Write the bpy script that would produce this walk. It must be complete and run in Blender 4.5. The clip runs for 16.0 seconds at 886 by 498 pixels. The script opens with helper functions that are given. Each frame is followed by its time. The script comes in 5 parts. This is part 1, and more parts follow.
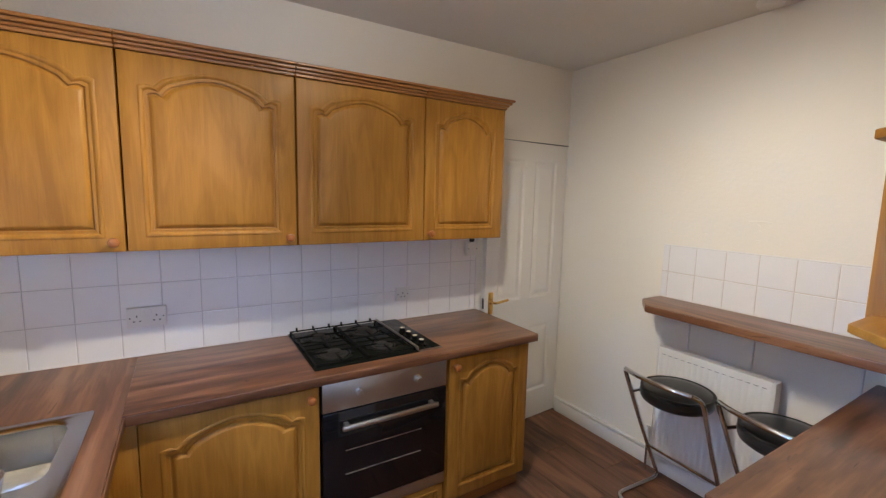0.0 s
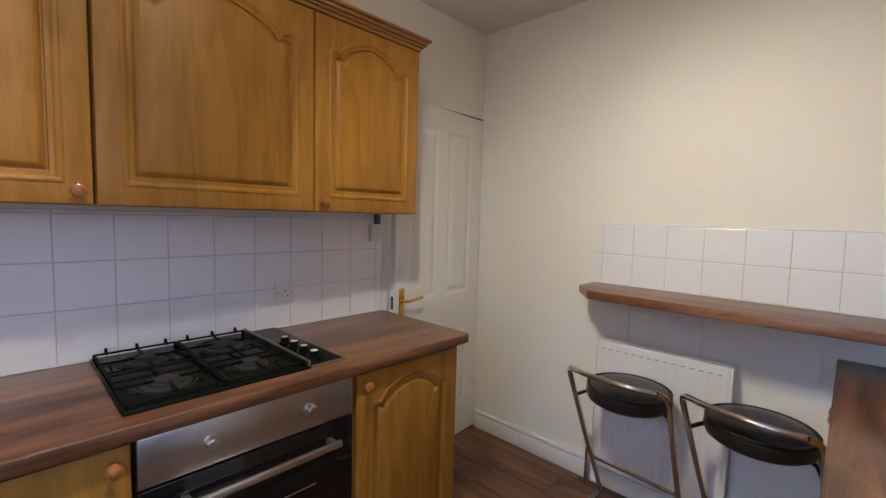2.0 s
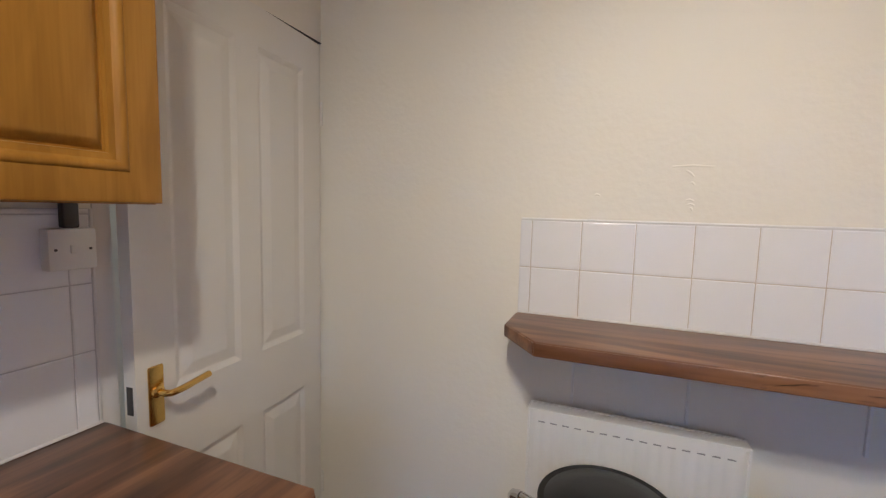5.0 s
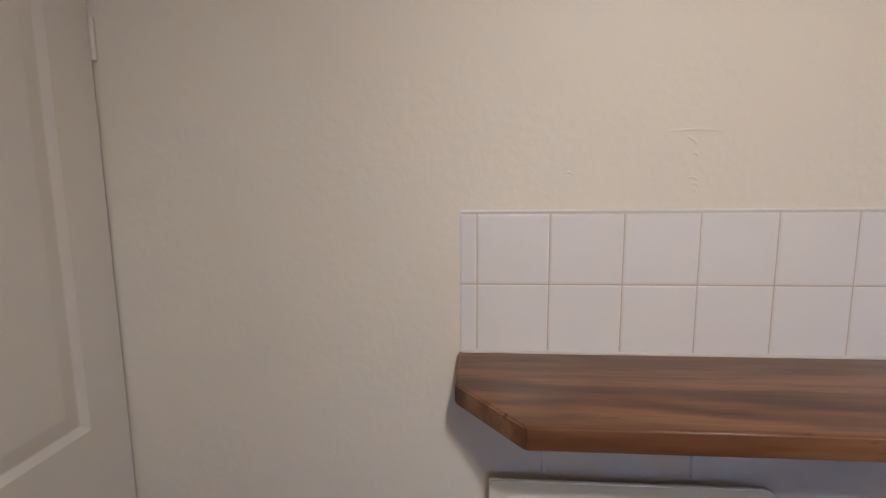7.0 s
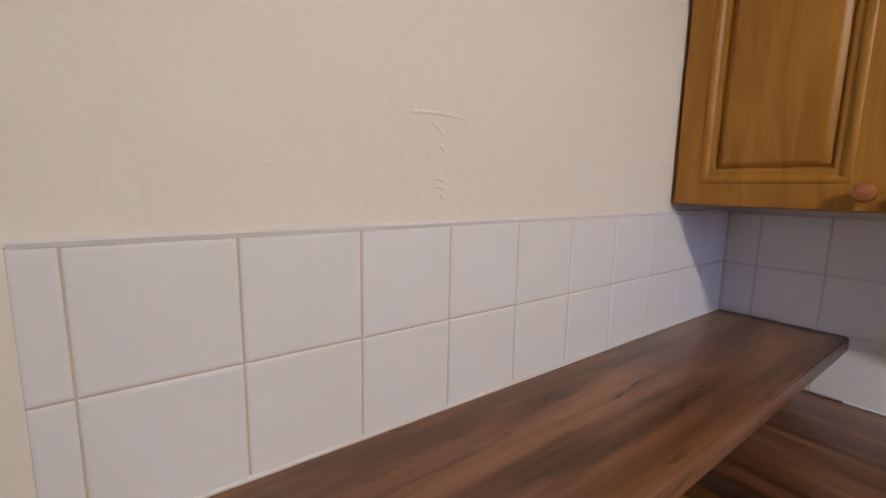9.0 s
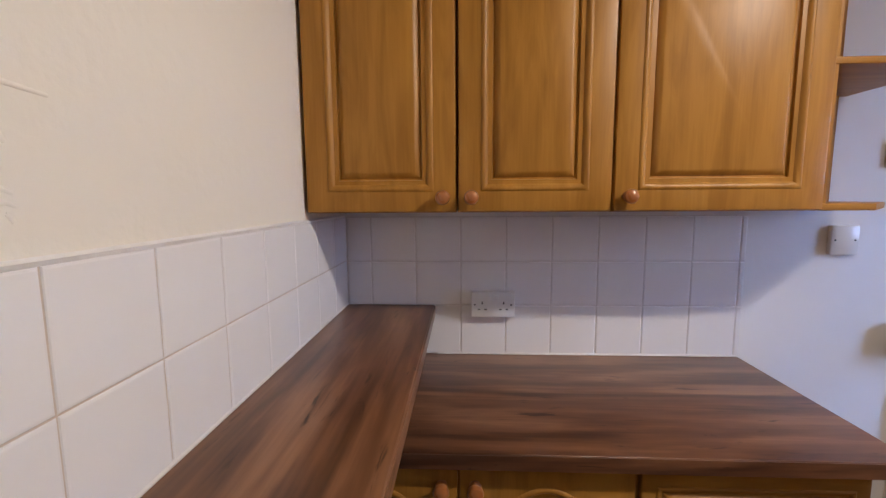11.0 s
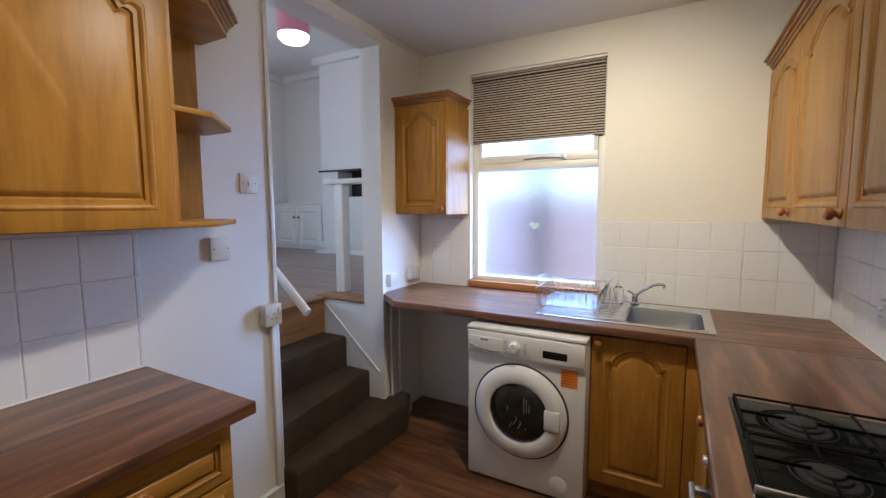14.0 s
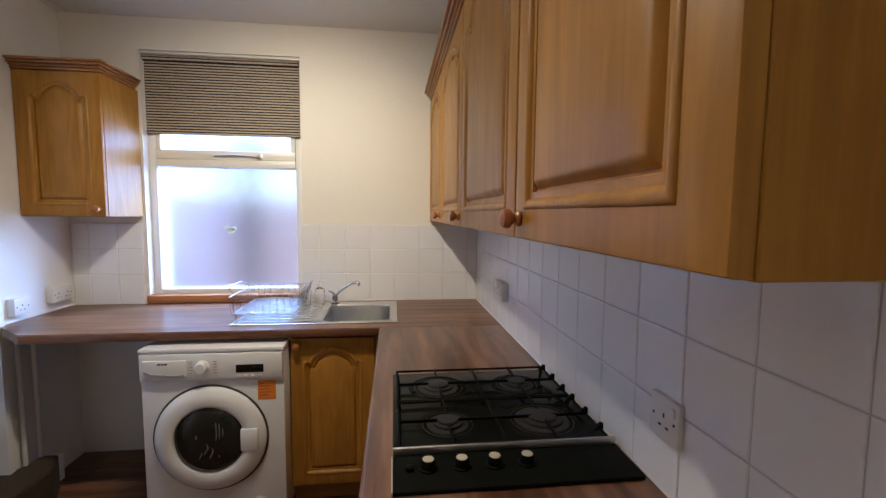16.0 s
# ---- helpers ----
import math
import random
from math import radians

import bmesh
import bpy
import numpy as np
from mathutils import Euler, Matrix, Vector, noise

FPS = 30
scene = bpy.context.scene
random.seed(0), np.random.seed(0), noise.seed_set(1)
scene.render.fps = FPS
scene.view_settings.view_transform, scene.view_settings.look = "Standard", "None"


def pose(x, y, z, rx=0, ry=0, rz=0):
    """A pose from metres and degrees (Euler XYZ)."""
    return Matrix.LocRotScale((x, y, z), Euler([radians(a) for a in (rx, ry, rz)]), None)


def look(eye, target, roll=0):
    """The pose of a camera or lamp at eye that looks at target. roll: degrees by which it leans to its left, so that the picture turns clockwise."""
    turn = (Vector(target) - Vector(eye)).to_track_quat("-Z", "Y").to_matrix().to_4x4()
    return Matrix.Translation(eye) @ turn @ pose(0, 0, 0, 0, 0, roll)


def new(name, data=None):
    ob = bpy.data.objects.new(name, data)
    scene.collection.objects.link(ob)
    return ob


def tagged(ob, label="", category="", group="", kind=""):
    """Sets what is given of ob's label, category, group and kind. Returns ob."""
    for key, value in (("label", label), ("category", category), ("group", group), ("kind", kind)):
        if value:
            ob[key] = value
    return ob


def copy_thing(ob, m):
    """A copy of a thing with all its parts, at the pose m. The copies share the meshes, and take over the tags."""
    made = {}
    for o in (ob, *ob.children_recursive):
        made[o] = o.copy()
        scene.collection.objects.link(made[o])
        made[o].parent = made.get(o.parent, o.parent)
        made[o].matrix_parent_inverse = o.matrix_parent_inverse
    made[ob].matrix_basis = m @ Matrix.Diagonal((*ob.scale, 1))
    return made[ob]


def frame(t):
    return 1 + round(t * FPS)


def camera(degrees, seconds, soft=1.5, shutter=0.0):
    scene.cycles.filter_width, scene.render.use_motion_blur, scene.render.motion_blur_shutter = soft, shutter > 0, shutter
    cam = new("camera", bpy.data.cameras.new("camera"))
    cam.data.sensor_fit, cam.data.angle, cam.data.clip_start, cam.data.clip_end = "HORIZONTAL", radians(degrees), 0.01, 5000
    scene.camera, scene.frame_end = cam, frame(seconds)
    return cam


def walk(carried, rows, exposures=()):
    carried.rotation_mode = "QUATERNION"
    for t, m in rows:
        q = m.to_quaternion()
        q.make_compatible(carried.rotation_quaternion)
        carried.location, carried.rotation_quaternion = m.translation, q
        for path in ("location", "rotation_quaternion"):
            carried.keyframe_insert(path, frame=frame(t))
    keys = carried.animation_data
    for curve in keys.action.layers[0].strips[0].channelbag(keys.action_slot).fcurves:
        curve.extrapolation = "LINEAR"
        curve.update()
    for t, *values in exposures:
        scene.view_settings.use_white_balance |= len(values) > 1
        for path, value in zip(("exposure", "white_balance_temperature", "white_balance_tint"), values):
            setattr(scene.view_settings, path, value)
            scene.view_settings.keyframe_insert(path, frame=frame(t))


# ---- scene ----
cam = camera(92.2, 16.0, soft=1.35)
PATH = [
    (0, (2.267, 0.864, 1.644), (0.572, 1.899, 1.403), 1.3),
    (0.5, (2.167, 0.963, 1.612), (0.493, 2.034, 1.387), 1.7),
    (1, (2.09, 1.043, 1.582), (0.455, 2.178, 1.389), 1.8),
    (1.5, (1.915, 1.079, 1.432), (0.452, 2.435, 1.289), 1.6),
    (2, (1.771, 1.115, 1.409), (0.392, 2.555, 1.258), 1.5),
    (2.5, (1.609, 1.239, 1.411), (0.326, 2.768, 1.285), 1.2),
    (3, (1.502, 1.349, 1.414), (0.328, 2.962, 1.268), 1.3),
    (3.5, (1.347, 1.474, 1.408), (0.358, 3.206, 1.265), 1.5),
    (4, (1.177, 1.617, 1.429), (0.31, 3.411, 1.265), 1.6),
    (4.5, (1.107, 1.738, 1.41), (0.33, 3.573, 1.238), 1.4),
    (5, (1.076, 1.914, 1.42), (0.343, 3.765, 1.233), 1.4),
    (5.2, (1.049, 1.973, 1.421), (0.376, 3.848, 1.247), 2.2),
    (7.3, (0.812, 2.49, 1.43), (0.867, 4.474, 1.179), -0.8),
    (7.5, (0.809, 2.565, 1.436), (1.023, 4.537, 1.183), -0.7),
    (8, (0.815, 2.702, 1.45), (1.385, 4.602, 1.194), -0.1),
    (8.2, (0.829, 2.724, 1.451), (1.534, 4.575, 1.175), 0.3),
    (10.3, (0.934, 2.878, 1.456), (2.759, 3.661, 1.221), -0.6),
    (10.5, (0.932, 2.897, 1.453), (2.83, 3.481, 1.221), -0.8),
    (11, (0.912, 2.898, 1.452), (2.895, 2.995, 1.215), -0.4),
    (11.5, (0.889, 2.874, 1.444), (2.841, 2.504, 1.215), -0.2),
    (12, (0.824, 2.846, 1.461), (2.674, 2.122, 1.238), -0.6),
    (12.5, (0.747, 2.819, 1.474), (2.443, 1.778, 1.282), -1.7),
    (13, (0.719, 2.801, 1.473), (2.184, 1.453, 1.29), -1.2),
    (13.5, (0.716, 2.782, 1.472), (1.947, 1.218, 1.28), -0.7),
    (14, (0.699, 2.76, 1.472), (1.657, 1.015, 1.281), -0.2),
    (14.5, (0.683, 2.746, 1.471), (1.349, 0.869, 1.284), 0.3),
    (15, (0.658, 2.732, 1.463), (0.985, 0.768, 1.28), 0.7),
    (15.5, (0.606, 2.709, 1.453), (0.637, 0.716, 1.291), 0.8),
    (16, (0.544, 2.709, 1.46), (0.313, 0.73, 1.296), 0.5),
]
walk(cam, [(t, look(eye, target, roll)) for t, eye, target, roll in PATH], exposures=[(0, 2.25, 6500, 9), (1.5, 2.15, 6500, 9), (2.5, 2.12, 6500, 9), (3.5, 2.2, 6500, 10), (5, 2.08, 6500, 11), (7.5, 1.72, 6500, 15), (8.2, 1.75, 6500, 15), (10.5, 1.85, 6500, 15), (11.5, 2.15, 6500, 17), (12.3, 2.2, 6500, 15), (13.2, 1.95, 6500, 8), (14.5, 1.85, 6500, 7), (15.2, 1.82, 6500, 8), (16, 1.76, 6500, 10)])

# ---- world and lights ----
W, L, H = 2.36, 3.31, 2.565          # kitchen: width, length, height
LF, LH = 0.84, 3.62                  # living room: floor and ceiling level
world = bpy.data.worlds.new("world")
scene.world = world
world.use_nodes = True
wn = world.node_tree.nodes
sky = wn.new("ShaderNodeTexSky")
sky.sky_type = "NISHITA"
sky.sun_disc = False
sky.sun_elevation = radians(63)
sky.sun_rotation = radians(100)
wn["Background"].inputs["Strength"].default_value = 0.11
world.node_tree.links.new(sky.outputs[0], wn["Background"].inputs["Color"])


def lamp(name, kind, energy, colour, m, **settings):
    data = bpy.data.lights.new(name, kind)
    data.energy, data.color = energy, colour
    for key, value in settings.items():
        if key == "radius":
            data.shadow_soft_size = value
        if key == "size":
            data.shape, data.size, data.size_y = "RECTANGLE", value[0], value[1]
        if key == "disk":
            data.shape, data.size = "DISK", value
        if key == "angle":
            data.angle = radians(value)
    ob = new(name, data)
    ob.matrix_world = m
    return ob


LAMP = (1.06, 1.48, 2.40)            # middle of the bar of ceiling spots, which runs along y


def spot(y, target, energy, cone=125, colour=(1.0, 0.92, 0.80)):
    ob = lamp("ceiling_spot", "SPOT", energy, colour, look((LAMP[0], y, LAMP[2]), target), radius=0.03)
    ob.data.spot_size, ob.data.spot_blend = radians(cone), 0.9


lamp("ceiling_bulb", "POINT", 1.2, (1.0, 0.92, 0.80), pose(*LAMP), radius=0.05)
spot(LAMP[1] + 0.19, (1.3, 3.31, 0.05), 12.5, 130)
spot(LAMP[1] - 0.19, (1.1, 0.0, 0.85), 18.5, 130, (1.0, 0.89, 0.70))
spot(LAMP[1], (1.95, 3.31, 0.9), 9.0, 86)
# Blue fill added before the closed east wall; no window stands there.
lamp("living_end_blue_fill", "AREA", 15.0, (0.46, 0.61, 1.0), look((6.5, 0.9, 2.1), (1.0, 1.0, 1.3)), size=(1.9, 1.7))
# Fill lamp added in the unseen opening of the living room's north wall.
lamp("living_north_fill", "AREA", 1.0, (0.62, 0.72, 1.0), look((4.3, 2.55, 2.1), (4.6, -2.0, 1.7)), size=(1.7, 1.6))
lamp("pendant_bulb", "POINT", 2, (1.0, 0.86, 0.72), pose(4.01, -0.3, 2.94), radius=0.06)
# Two blue fills added outside, out of sight, to boost daylight through the window.
lamp("yard_fill", "AREA", 44.0, (0.36, 0.56, 1.0), look((0.55, -1.25, 2.1), (1.8, 0.9, 1.15)), size=(1.2, 1.5))
lamp("yard_fill_high", "AREA", 14.0, (0.36, 0.56, 1.0), look((1.7, -0.95, 2.42), (0.25, 1.9, 0.95)), size=(0.9, 0.5))
lamp("sun", "SUN", 2.2, (1.0, 0.93, 0.84), look((0, 0, 10), (2.6, -4.4, 0)), angle=2)


# ---- materials ----
def material(name, rough=0.5, metal=0.0):
    m = bpy.data.materials.new(name)
    m.use_nodes = True
    n, l = m.node_tree.nodes, m.node_tree.links
    b = n["Principled BSDF"]
    b.inputs["Roughness"].default_value, b.inputs["Metallic"].default_value = rough, metal
    return m, n, l, b


def plain(name, colour, rough=0.5, metal=0.0, vary=0.06, scale=6.0, bump=0.0, bump_scale=60.0, coat=0.0):
    """A painted, plastic or metal surface with two scales of slight variation."""
    m, n, l, b = material(name, rough, metal)
    co = n.new("ShaderNodeTexCoord")
    big, fine = n.new("ShaderNodeTexNoise"), n.new("ShaderNodeTexNoise")
    big.inputs["Scale"].default_value, fine.inputs["Scale"].default_value = scale, bump_scale
    big.inputs["Detail"].default_value = fine.inputs["Detail"].default_value = 4
    mix = n.new("ShaderNodeMix")
    mix.data_type = "RGBA"
    mix.inputs[6].default_value = (*[c * (1 - vary) for c in colour], 1)
    mix.inputs[7].default_value = (*[min(1, c * (1 + vary)) for c in colour], 1)
    l.new(co.outputs["Object"], big.inputs["Vector"])
    l.new(co.outputs["Object"], fine.inputs["Vector"])
    l.new(big.outputs["Fac"], mix.inputs[0])
    l.new(mix.outputs[2], b.inputs["Base Color"])
    rr = n.new("ShaderNodeMapRange")
    rr.inputs["To Min"].default_value, rr.inputs["To Max"].default_value = max(0.02, rough * 0.85), min(1, rough * 1.2)
    l.new(fine.outputs["Fac"], rr.inputs["Value"])
    l.new(rr.outputs[0], b.inputs["Roughness"])
    if bump:
        bn = n.new("ShaderNodeBump")
        bn.inputs["Strength"].default_value, bn.inputs["Distance"].default_value = bump, 0.004
        l.new(fine.outputs["Fac"], bn.inputs["Height"])
        l.new(bn.outputs[0], b.inputs["Normal"])
    b.inputs["Coat Weight"].default_value = coat
    b.inputs["Coat Roughness"].default_value = 0.15
    return m


def wood(name, dark, mid, light, along, rough=0.35, figure=1.0, coat=0.0, fleck=0.0, ratio=0.11, twist=1.0, lines=0.42):
    """Wood with its grain along one local axis: broad streaks, fine lines and pores."""
    m, n, l, b = material(name, rough)
    co, info = n.new("ShaderNodeTexCoord"), n.new("ShaderNodeObjectInfo")
    shift = n.new("ShaderNodeVectorMath")
    shift.operation = "MULTIPLY_ADD"
    shift.inputs[1].default_value = (7.3, 5.1, 3.7)
    l.new(info.outputs["Random"], shift.inputs[0])
    l.new(co.outputs["Object"], shift.inputs[2])

    def noise_along(across, ratio, detail, twist):
        mp, t = n.new("ShaderNodeMapping"), n.new("ShaderNodeTexNoise")
        s = [across] * 3
        s["xyz".index(along)] = across * ratio
        mp.inputs["Scale"].default_value = s
        t.inputs["Scale"].default_value, t.inputs["Detail"].default_value, t.inputs["Distortion"].default_value = 1.0, detail, twist
        l.new(shift.outputs[0], mp.inputs["Vector"])
        l.new(mp.outputs[0], t.inputs["Vector"])
        return t

    streak, line, pore = noise_along(11 * figure, ratio, 8, twist), noise_along(60, 0.05, 3, 0.4), noise_along(230, 0.03, 2, 0)
    add = n.new("ShaderNodeMath")
    add.operation = "MULTIPLY_ADD"
    add.inputs[1].default_value = lines
    l.new(line.outputs["Fac"], add.inputs[0])
    l.new(streak.outputs["Fac"], add.inputs[2])
    add2 = n.new("ShaderNodeMath")
    add2.operation = "MULTIPLY_ADD"
    add2.inputs[1].default_value = 0.26
    l.new(pore.outputs["Fac"], add2.inputs[0])
    l.new(add.outputs[0], add2.inputs[2])
    broad = noise_along(4.5 * figure, 0.16, 3, 1.6)
    add3 = n.new("ShaderNodeMath")
    add3.operation = "MULTIPLY_ADD"
    add3.inputs[1].default_value = fleck
    l.new(broad.outputs["Fac"], add3.inputs[0])
    off = n.new("ShaderNodeMath")
    off.operation = "SUBTRACT"
    off.inputs[1].default_value = fleck * 0.5
    l.new(add2.outputs[0], off.inputs[0])
    l.new(off.outputs[0], add3.inputs[2])
    add2 = add3
    ramp = n.new("ShaderNodeValToRGB")
    e = ramp.color_ramp.elements
    centre = 0.63 + 0.5 * lines
    e[0].position, e[0].color = centre - 0.17, (*dark, 1)
    e[1].position, e[1].color = centre + 0.16, (*light, 1)
    e.new(centre).color = (*mid, 1)
    l.new(add2.outputs[0], ramp.inputs[0])
    l.new(ramp.outputs[0], b.inputs["Base Color"])
    bn = n.new("ShaderNodeBump")
    bn.inputs["Strength"].default_value, bn.inputs["Distance"].default_value = 0.12, 0.0015
    l.new(add2.outputs[0], bn.inputs["Height"])
    l.new(bn.outputs[0], b.inputs["Normal"])
    b.inputs["Coat Weight"].default_value, b.inputs["Coat Roughness"].default_value = coat, 0.2
    return m


def walnut(name, dark, mid, light, along, rough):
    """Walnut laminate: broad staves of tone, drawn-out growth rings, fine grain lines and short dark checks along one axis."""
    m, n, l, b = material(name, rough)
    co = n.new("ShaderNodeTexCoord")

    def mapped(kind, across, ratio):
        mp, t = n.new("ShaderNodeMapping"), n.new(kind)
        scale = [across] * 3
        scale["xyz".index(along)] = across * ratio
        mp.inputs["Scale"].default_value = scale
        l.new(co.outputs["Object"], mp.inputs["Vector"])
        l.new(mp.outputs[0], t.inputs["Vector"])
        t.inputs["Scale"].default_value = 1.0
        return t

    def weigh(source, factor, plus):
        k = n.new("ShaderNodeMath")
        k.operation = "MULTIPLY_ADD"
        k.inputs[1].default_value = factor
        l.new(source, k.inputs[0])
        if isinstance(plus, float):
            k.inputs[2].default_value = plus
        else:
            l.new(plus, k.inputs[2])
        return k.outputs[0]

    rings = mapped("ShaderNodeTexWave", 1.0, 0.16)
    rings.wave_type, rings.bands_direction = "BANDS", "X" if along == "y" else "Y"
    rings.inputs["Scale"].default_value, rings.inputs["Distortion"].default_value = 3.2, 11.0
    rings.inputs["Detail"].default_value, rings.inputs["Detail Scale"].default_value, rings.inputs["Detail Roughness"].default_value = 4, 2.2, 0.62
    stave, line, check = mapped("ShaderNodeTexNoise", 8.0, 0.13), mapped("ShaderNodeTexNoise", 110.0, 0.03), mapped("ShaderNodeTexNoise", 40.0, 0.16)
    stave.inputs["Detail"].default_value, stave.inputs["Distortion"].default_value = 7, 1.1
    line.inputs["Detail"].default_value = 4
    check.inputs["Detail"].default_value, check.inputs["Distortion"].default_value = 3, 1.4
    total = weigh(rings.outputs["Fac"], 0.17, -0.275)
    total = weigh(stave.outputs["Fac"], 1.05, total)
    total = weigh(line.outputs["Fac"], 0.24, total)
    ramp = n.new("ShaderNodeValToRGB")
    e = ramp.color_ramp.elements
    e[0].position, e[0].color = 0.24, (*dark, 1)
    e[1].position, e[1].color = 0.70, (*light, 1)
    e.new(0.46).color = (*mid, 1)
    l.new(total, ramp.inputs[0])
    cut = n.new("ShaderNodeMapRange")
    cut.inputs["From Min"].default_value, cut.inputs["From Max"].default_value = 0.655, 0.74
    l.new(check.outputs["Fac"], cut.inputs["Value"])
    mix = n.new("ShaderNodeMix")
    mix.data_type = "RGBA"
    mix.inputs[7].default_value = (*[c * 0.75 for c in dark], 1)
    l.new(cut.outputs[0], mix.inputs[0])
    l.new(ramp.outputs[0], mix.inputs[6])
    l.new(mix.outputs[2], b.inputs["Base Color"])
    bn = n.new("ShaderNodeBump")
    bn.inputs["Strength"].default_value, bn.inputs["Distance"].default_value = 0.1, 0.001
    l.new(line.outputs["Fac"], bn.inputs["Height"])
    l.new(bn.outputs[0], b.inputs["Normal"])
    rr = n.new("ShaderNodeMapRange")
    rr.inputs["To Min"].default_value, rr.inputs["To Max"].default_value = rough * 0.85, rough * 1.2
    l.new(stave.outputs["Fac"], rr.inputs["Value"])
    l.new(rr.outputs[0], b.inputs["Roughness"])
    return m


OAK = ((0.310, 0.139, 0.021), (0.370, 0.170, 0.027), (0.420, 0.200, 0.034))
WALNUT = ((0.066, 0.027, 0.014), (0.160, 0.069, 0.034), (0.300, 0.148, 0.077))
M_OAK = wood("oak_foil", *OAK, "z", rough=0.4, figure=1.5, coat=0.0, fleck=0.32, ratio=0.15, twist=1.5, lines=0.24)
M_OAK_X = wood("oak_foil_level", *OAK, "x", rough=0.4, figure=1.5, coat=0.0, fleck=0.32, ratio=0.15, twist=1.5, lines=0.24)
for oak in (M_OAK, M_OAK_X):
    oak.node_tree.nodes["Principled BSDF"].inputs["Specular IOR Level"].default_value = 0.32
M_TRIM = wood("oak_cornice", (0.25, 0.105, 0.03), (0.33, 0.145, 0.042), (0.40, 0.185, 0.06), "x", rough=0.35)
M_KNOB = plain("turned_knob_wood", (0.36, 0.125, 0.035), 0.28, vary=0.15, scale=40, coat=0.3)
M_TOP_X = walnut("walnut_laminate_x", *WALNUT, "x", 0.3)
M_TOP_Y = walnut("walnut_laminate_y", *WALNUT, "y", 0.3)
M_FLOOR = wood("floor_laminate", (0.065, 0.025, 0.011), (0.140, 0.058, 0.028), (0.220, 0.100, 0.051), "x", rough=0.32, figure=0.9, fleck=0.5, ratio=0.14, twist=1.4, lines=0.22)
M_FLOOR2 = wood("living_laminate", (0.20, 0.13, 0.10), (0.27, 0.18, 0.14), (0.34, 0.24, 0.19), "x", rough=0.3)
M_SILL = wood("window_board_wood", (0.30, 0.10, 0.03), (0.42, 0.16, 0.05), (0.50, 0.21, 0.08), "x", rough=0.4)
M_RISER = wood("bare_stair_wood", (0.20, 0.095, 0.035), (0.30, 0.15, 0.06), (0.38, 0.20, 0.09), "y", rough=0.5)
M_WALL = plain("cream_emulsion", (0.82, 0.785, 0.70), 0.6, vary=0.03, scale=2.2, bump=0.3, bump_scale=48)
M_WHITE = plain("white_emulsion", (0.82, 0.81, 0.79), 0.6, vary=0.02, scale=2.5, bump=0.12, bump_scale=40)
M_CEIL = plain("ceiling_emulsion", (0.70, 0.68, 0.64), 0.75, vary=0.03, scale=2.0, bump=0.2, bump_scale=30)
M_GLOSS = plain("white_gloss_paint", (0.80, 0.785, 0.74), 0.34, vary=0.015, scale=3, bump_scale=4)
M_TILE = plain("glazed_white_tile", (0.82, 0.815, 0.815), 0.14, vary=0.03, scale=7, bump=0.05, bump_scale=9)
M_GROUT_B = plain("brown_grout", (0.58, 0.50, 0.42), 0.85, vary=0.1, scale=20)
M_GROUT_W = plain("grey_grout", (0.53, 0.52, 0.53), 0.85, vary=0.1, scale=20)
M_GROUT = plain("grout", (0.70, 0.68, 0.66), 0.85, vary=0.1, scale=20, bump=0.3, bump_scale=300)
M_SEAL = plain("white_sealant", (0.75, 0.74, 0.72), 0.4)
M_PLASTIC = plain("white_plastic", (0.72, 0.71, 0.68), 0.3, vary=0.02)
M_SHELL = plain("appliance_enamel", (0.76, 0.77, 0.79), 0.25, vary=0.015)
M_BLACK = plain("black_hole", (0.012, 0.012, 0.012), 0.5)
M_HOB = plain("black_hob_glass", (0.010, 0.011, 0.009), 0.12, vary=0.3, scale=14)
M_HOB.node_tree.nodes["Principled BSDF"].inputs["Specular IOR Level"].default_value = 0.03
M_IRON = plain("cast_iron", (0.006, 0.006, 0.006), 0.55, vary=0.25, scale=50, bump=0.2, bump_scale=400)
M_IRON.node_tree.nodes["Principled BSDF"].inputs["Specular IOR Level"].default_value = 0.06
M_BURN = plain("burner_cap", (0.022, 0.020, 0.019), 0.75, vary=0.3, scale=60)
M_STEEL = plain("brushed_steel", (0.56, 0.55, 0.53), 0.34, 1.0, vary=0.06, scale=14)
M_SINK = plain("polished_sink_steel", (0.66, 0.66, 0.65), 0.2, 1.0, vary=0.05, scale=18)
M_WIRE = plain("bright_wire", (0.62, 0.62, 0.63), 0.2, 1.0, vary=0.03, scale=18)
M_CHROME = plain("chrome", (0.66, 0.66, 0.66), 0.09, 1.0, vary=0.05, scale=12)
M_BRASS = plain("brass", (0.72, 0.46, 0.14), 0.22, 1.0, vary=0.1, scale=25)
M_VINYL = plain("black_vinyl", (0.014, 0.014, 0.014), 0.30, vary=0.2, scale=15, bump=0.12, bump_scale=220)
M_DARKGLASS = plain("oven_glass", (0.008, 0.008, 0.010), 0.07, vary=0.1)
# Grey for the glints painted on the porthole glass.
M_GLINT = plain("glint_grey", (0.22, 0.22, 0.21), 0.35, 0.4, vary=0.5, scale=26)
# Mid grey painted as shade in slots and finger grip; also prints the marks.
M_SLOT = plain("slot_shade_and_print", (0.30, 0.29, 0.28), 0.6)
M_RUBBER = plain("dark_rubber", (0.02, 0.02, 0.02), 0.6)
M_ORANGE = plain("orange_label", (0.75, 0.23, 0.03), 0.5)
M_PRINT = plain("dark_orange_print", (0.42, 0.09, 0.015), 0.5)
M_PORT = plain("porthole_glass", (0.016, 0.018, 0.016), 0.06, vary=0.5, scale=9)
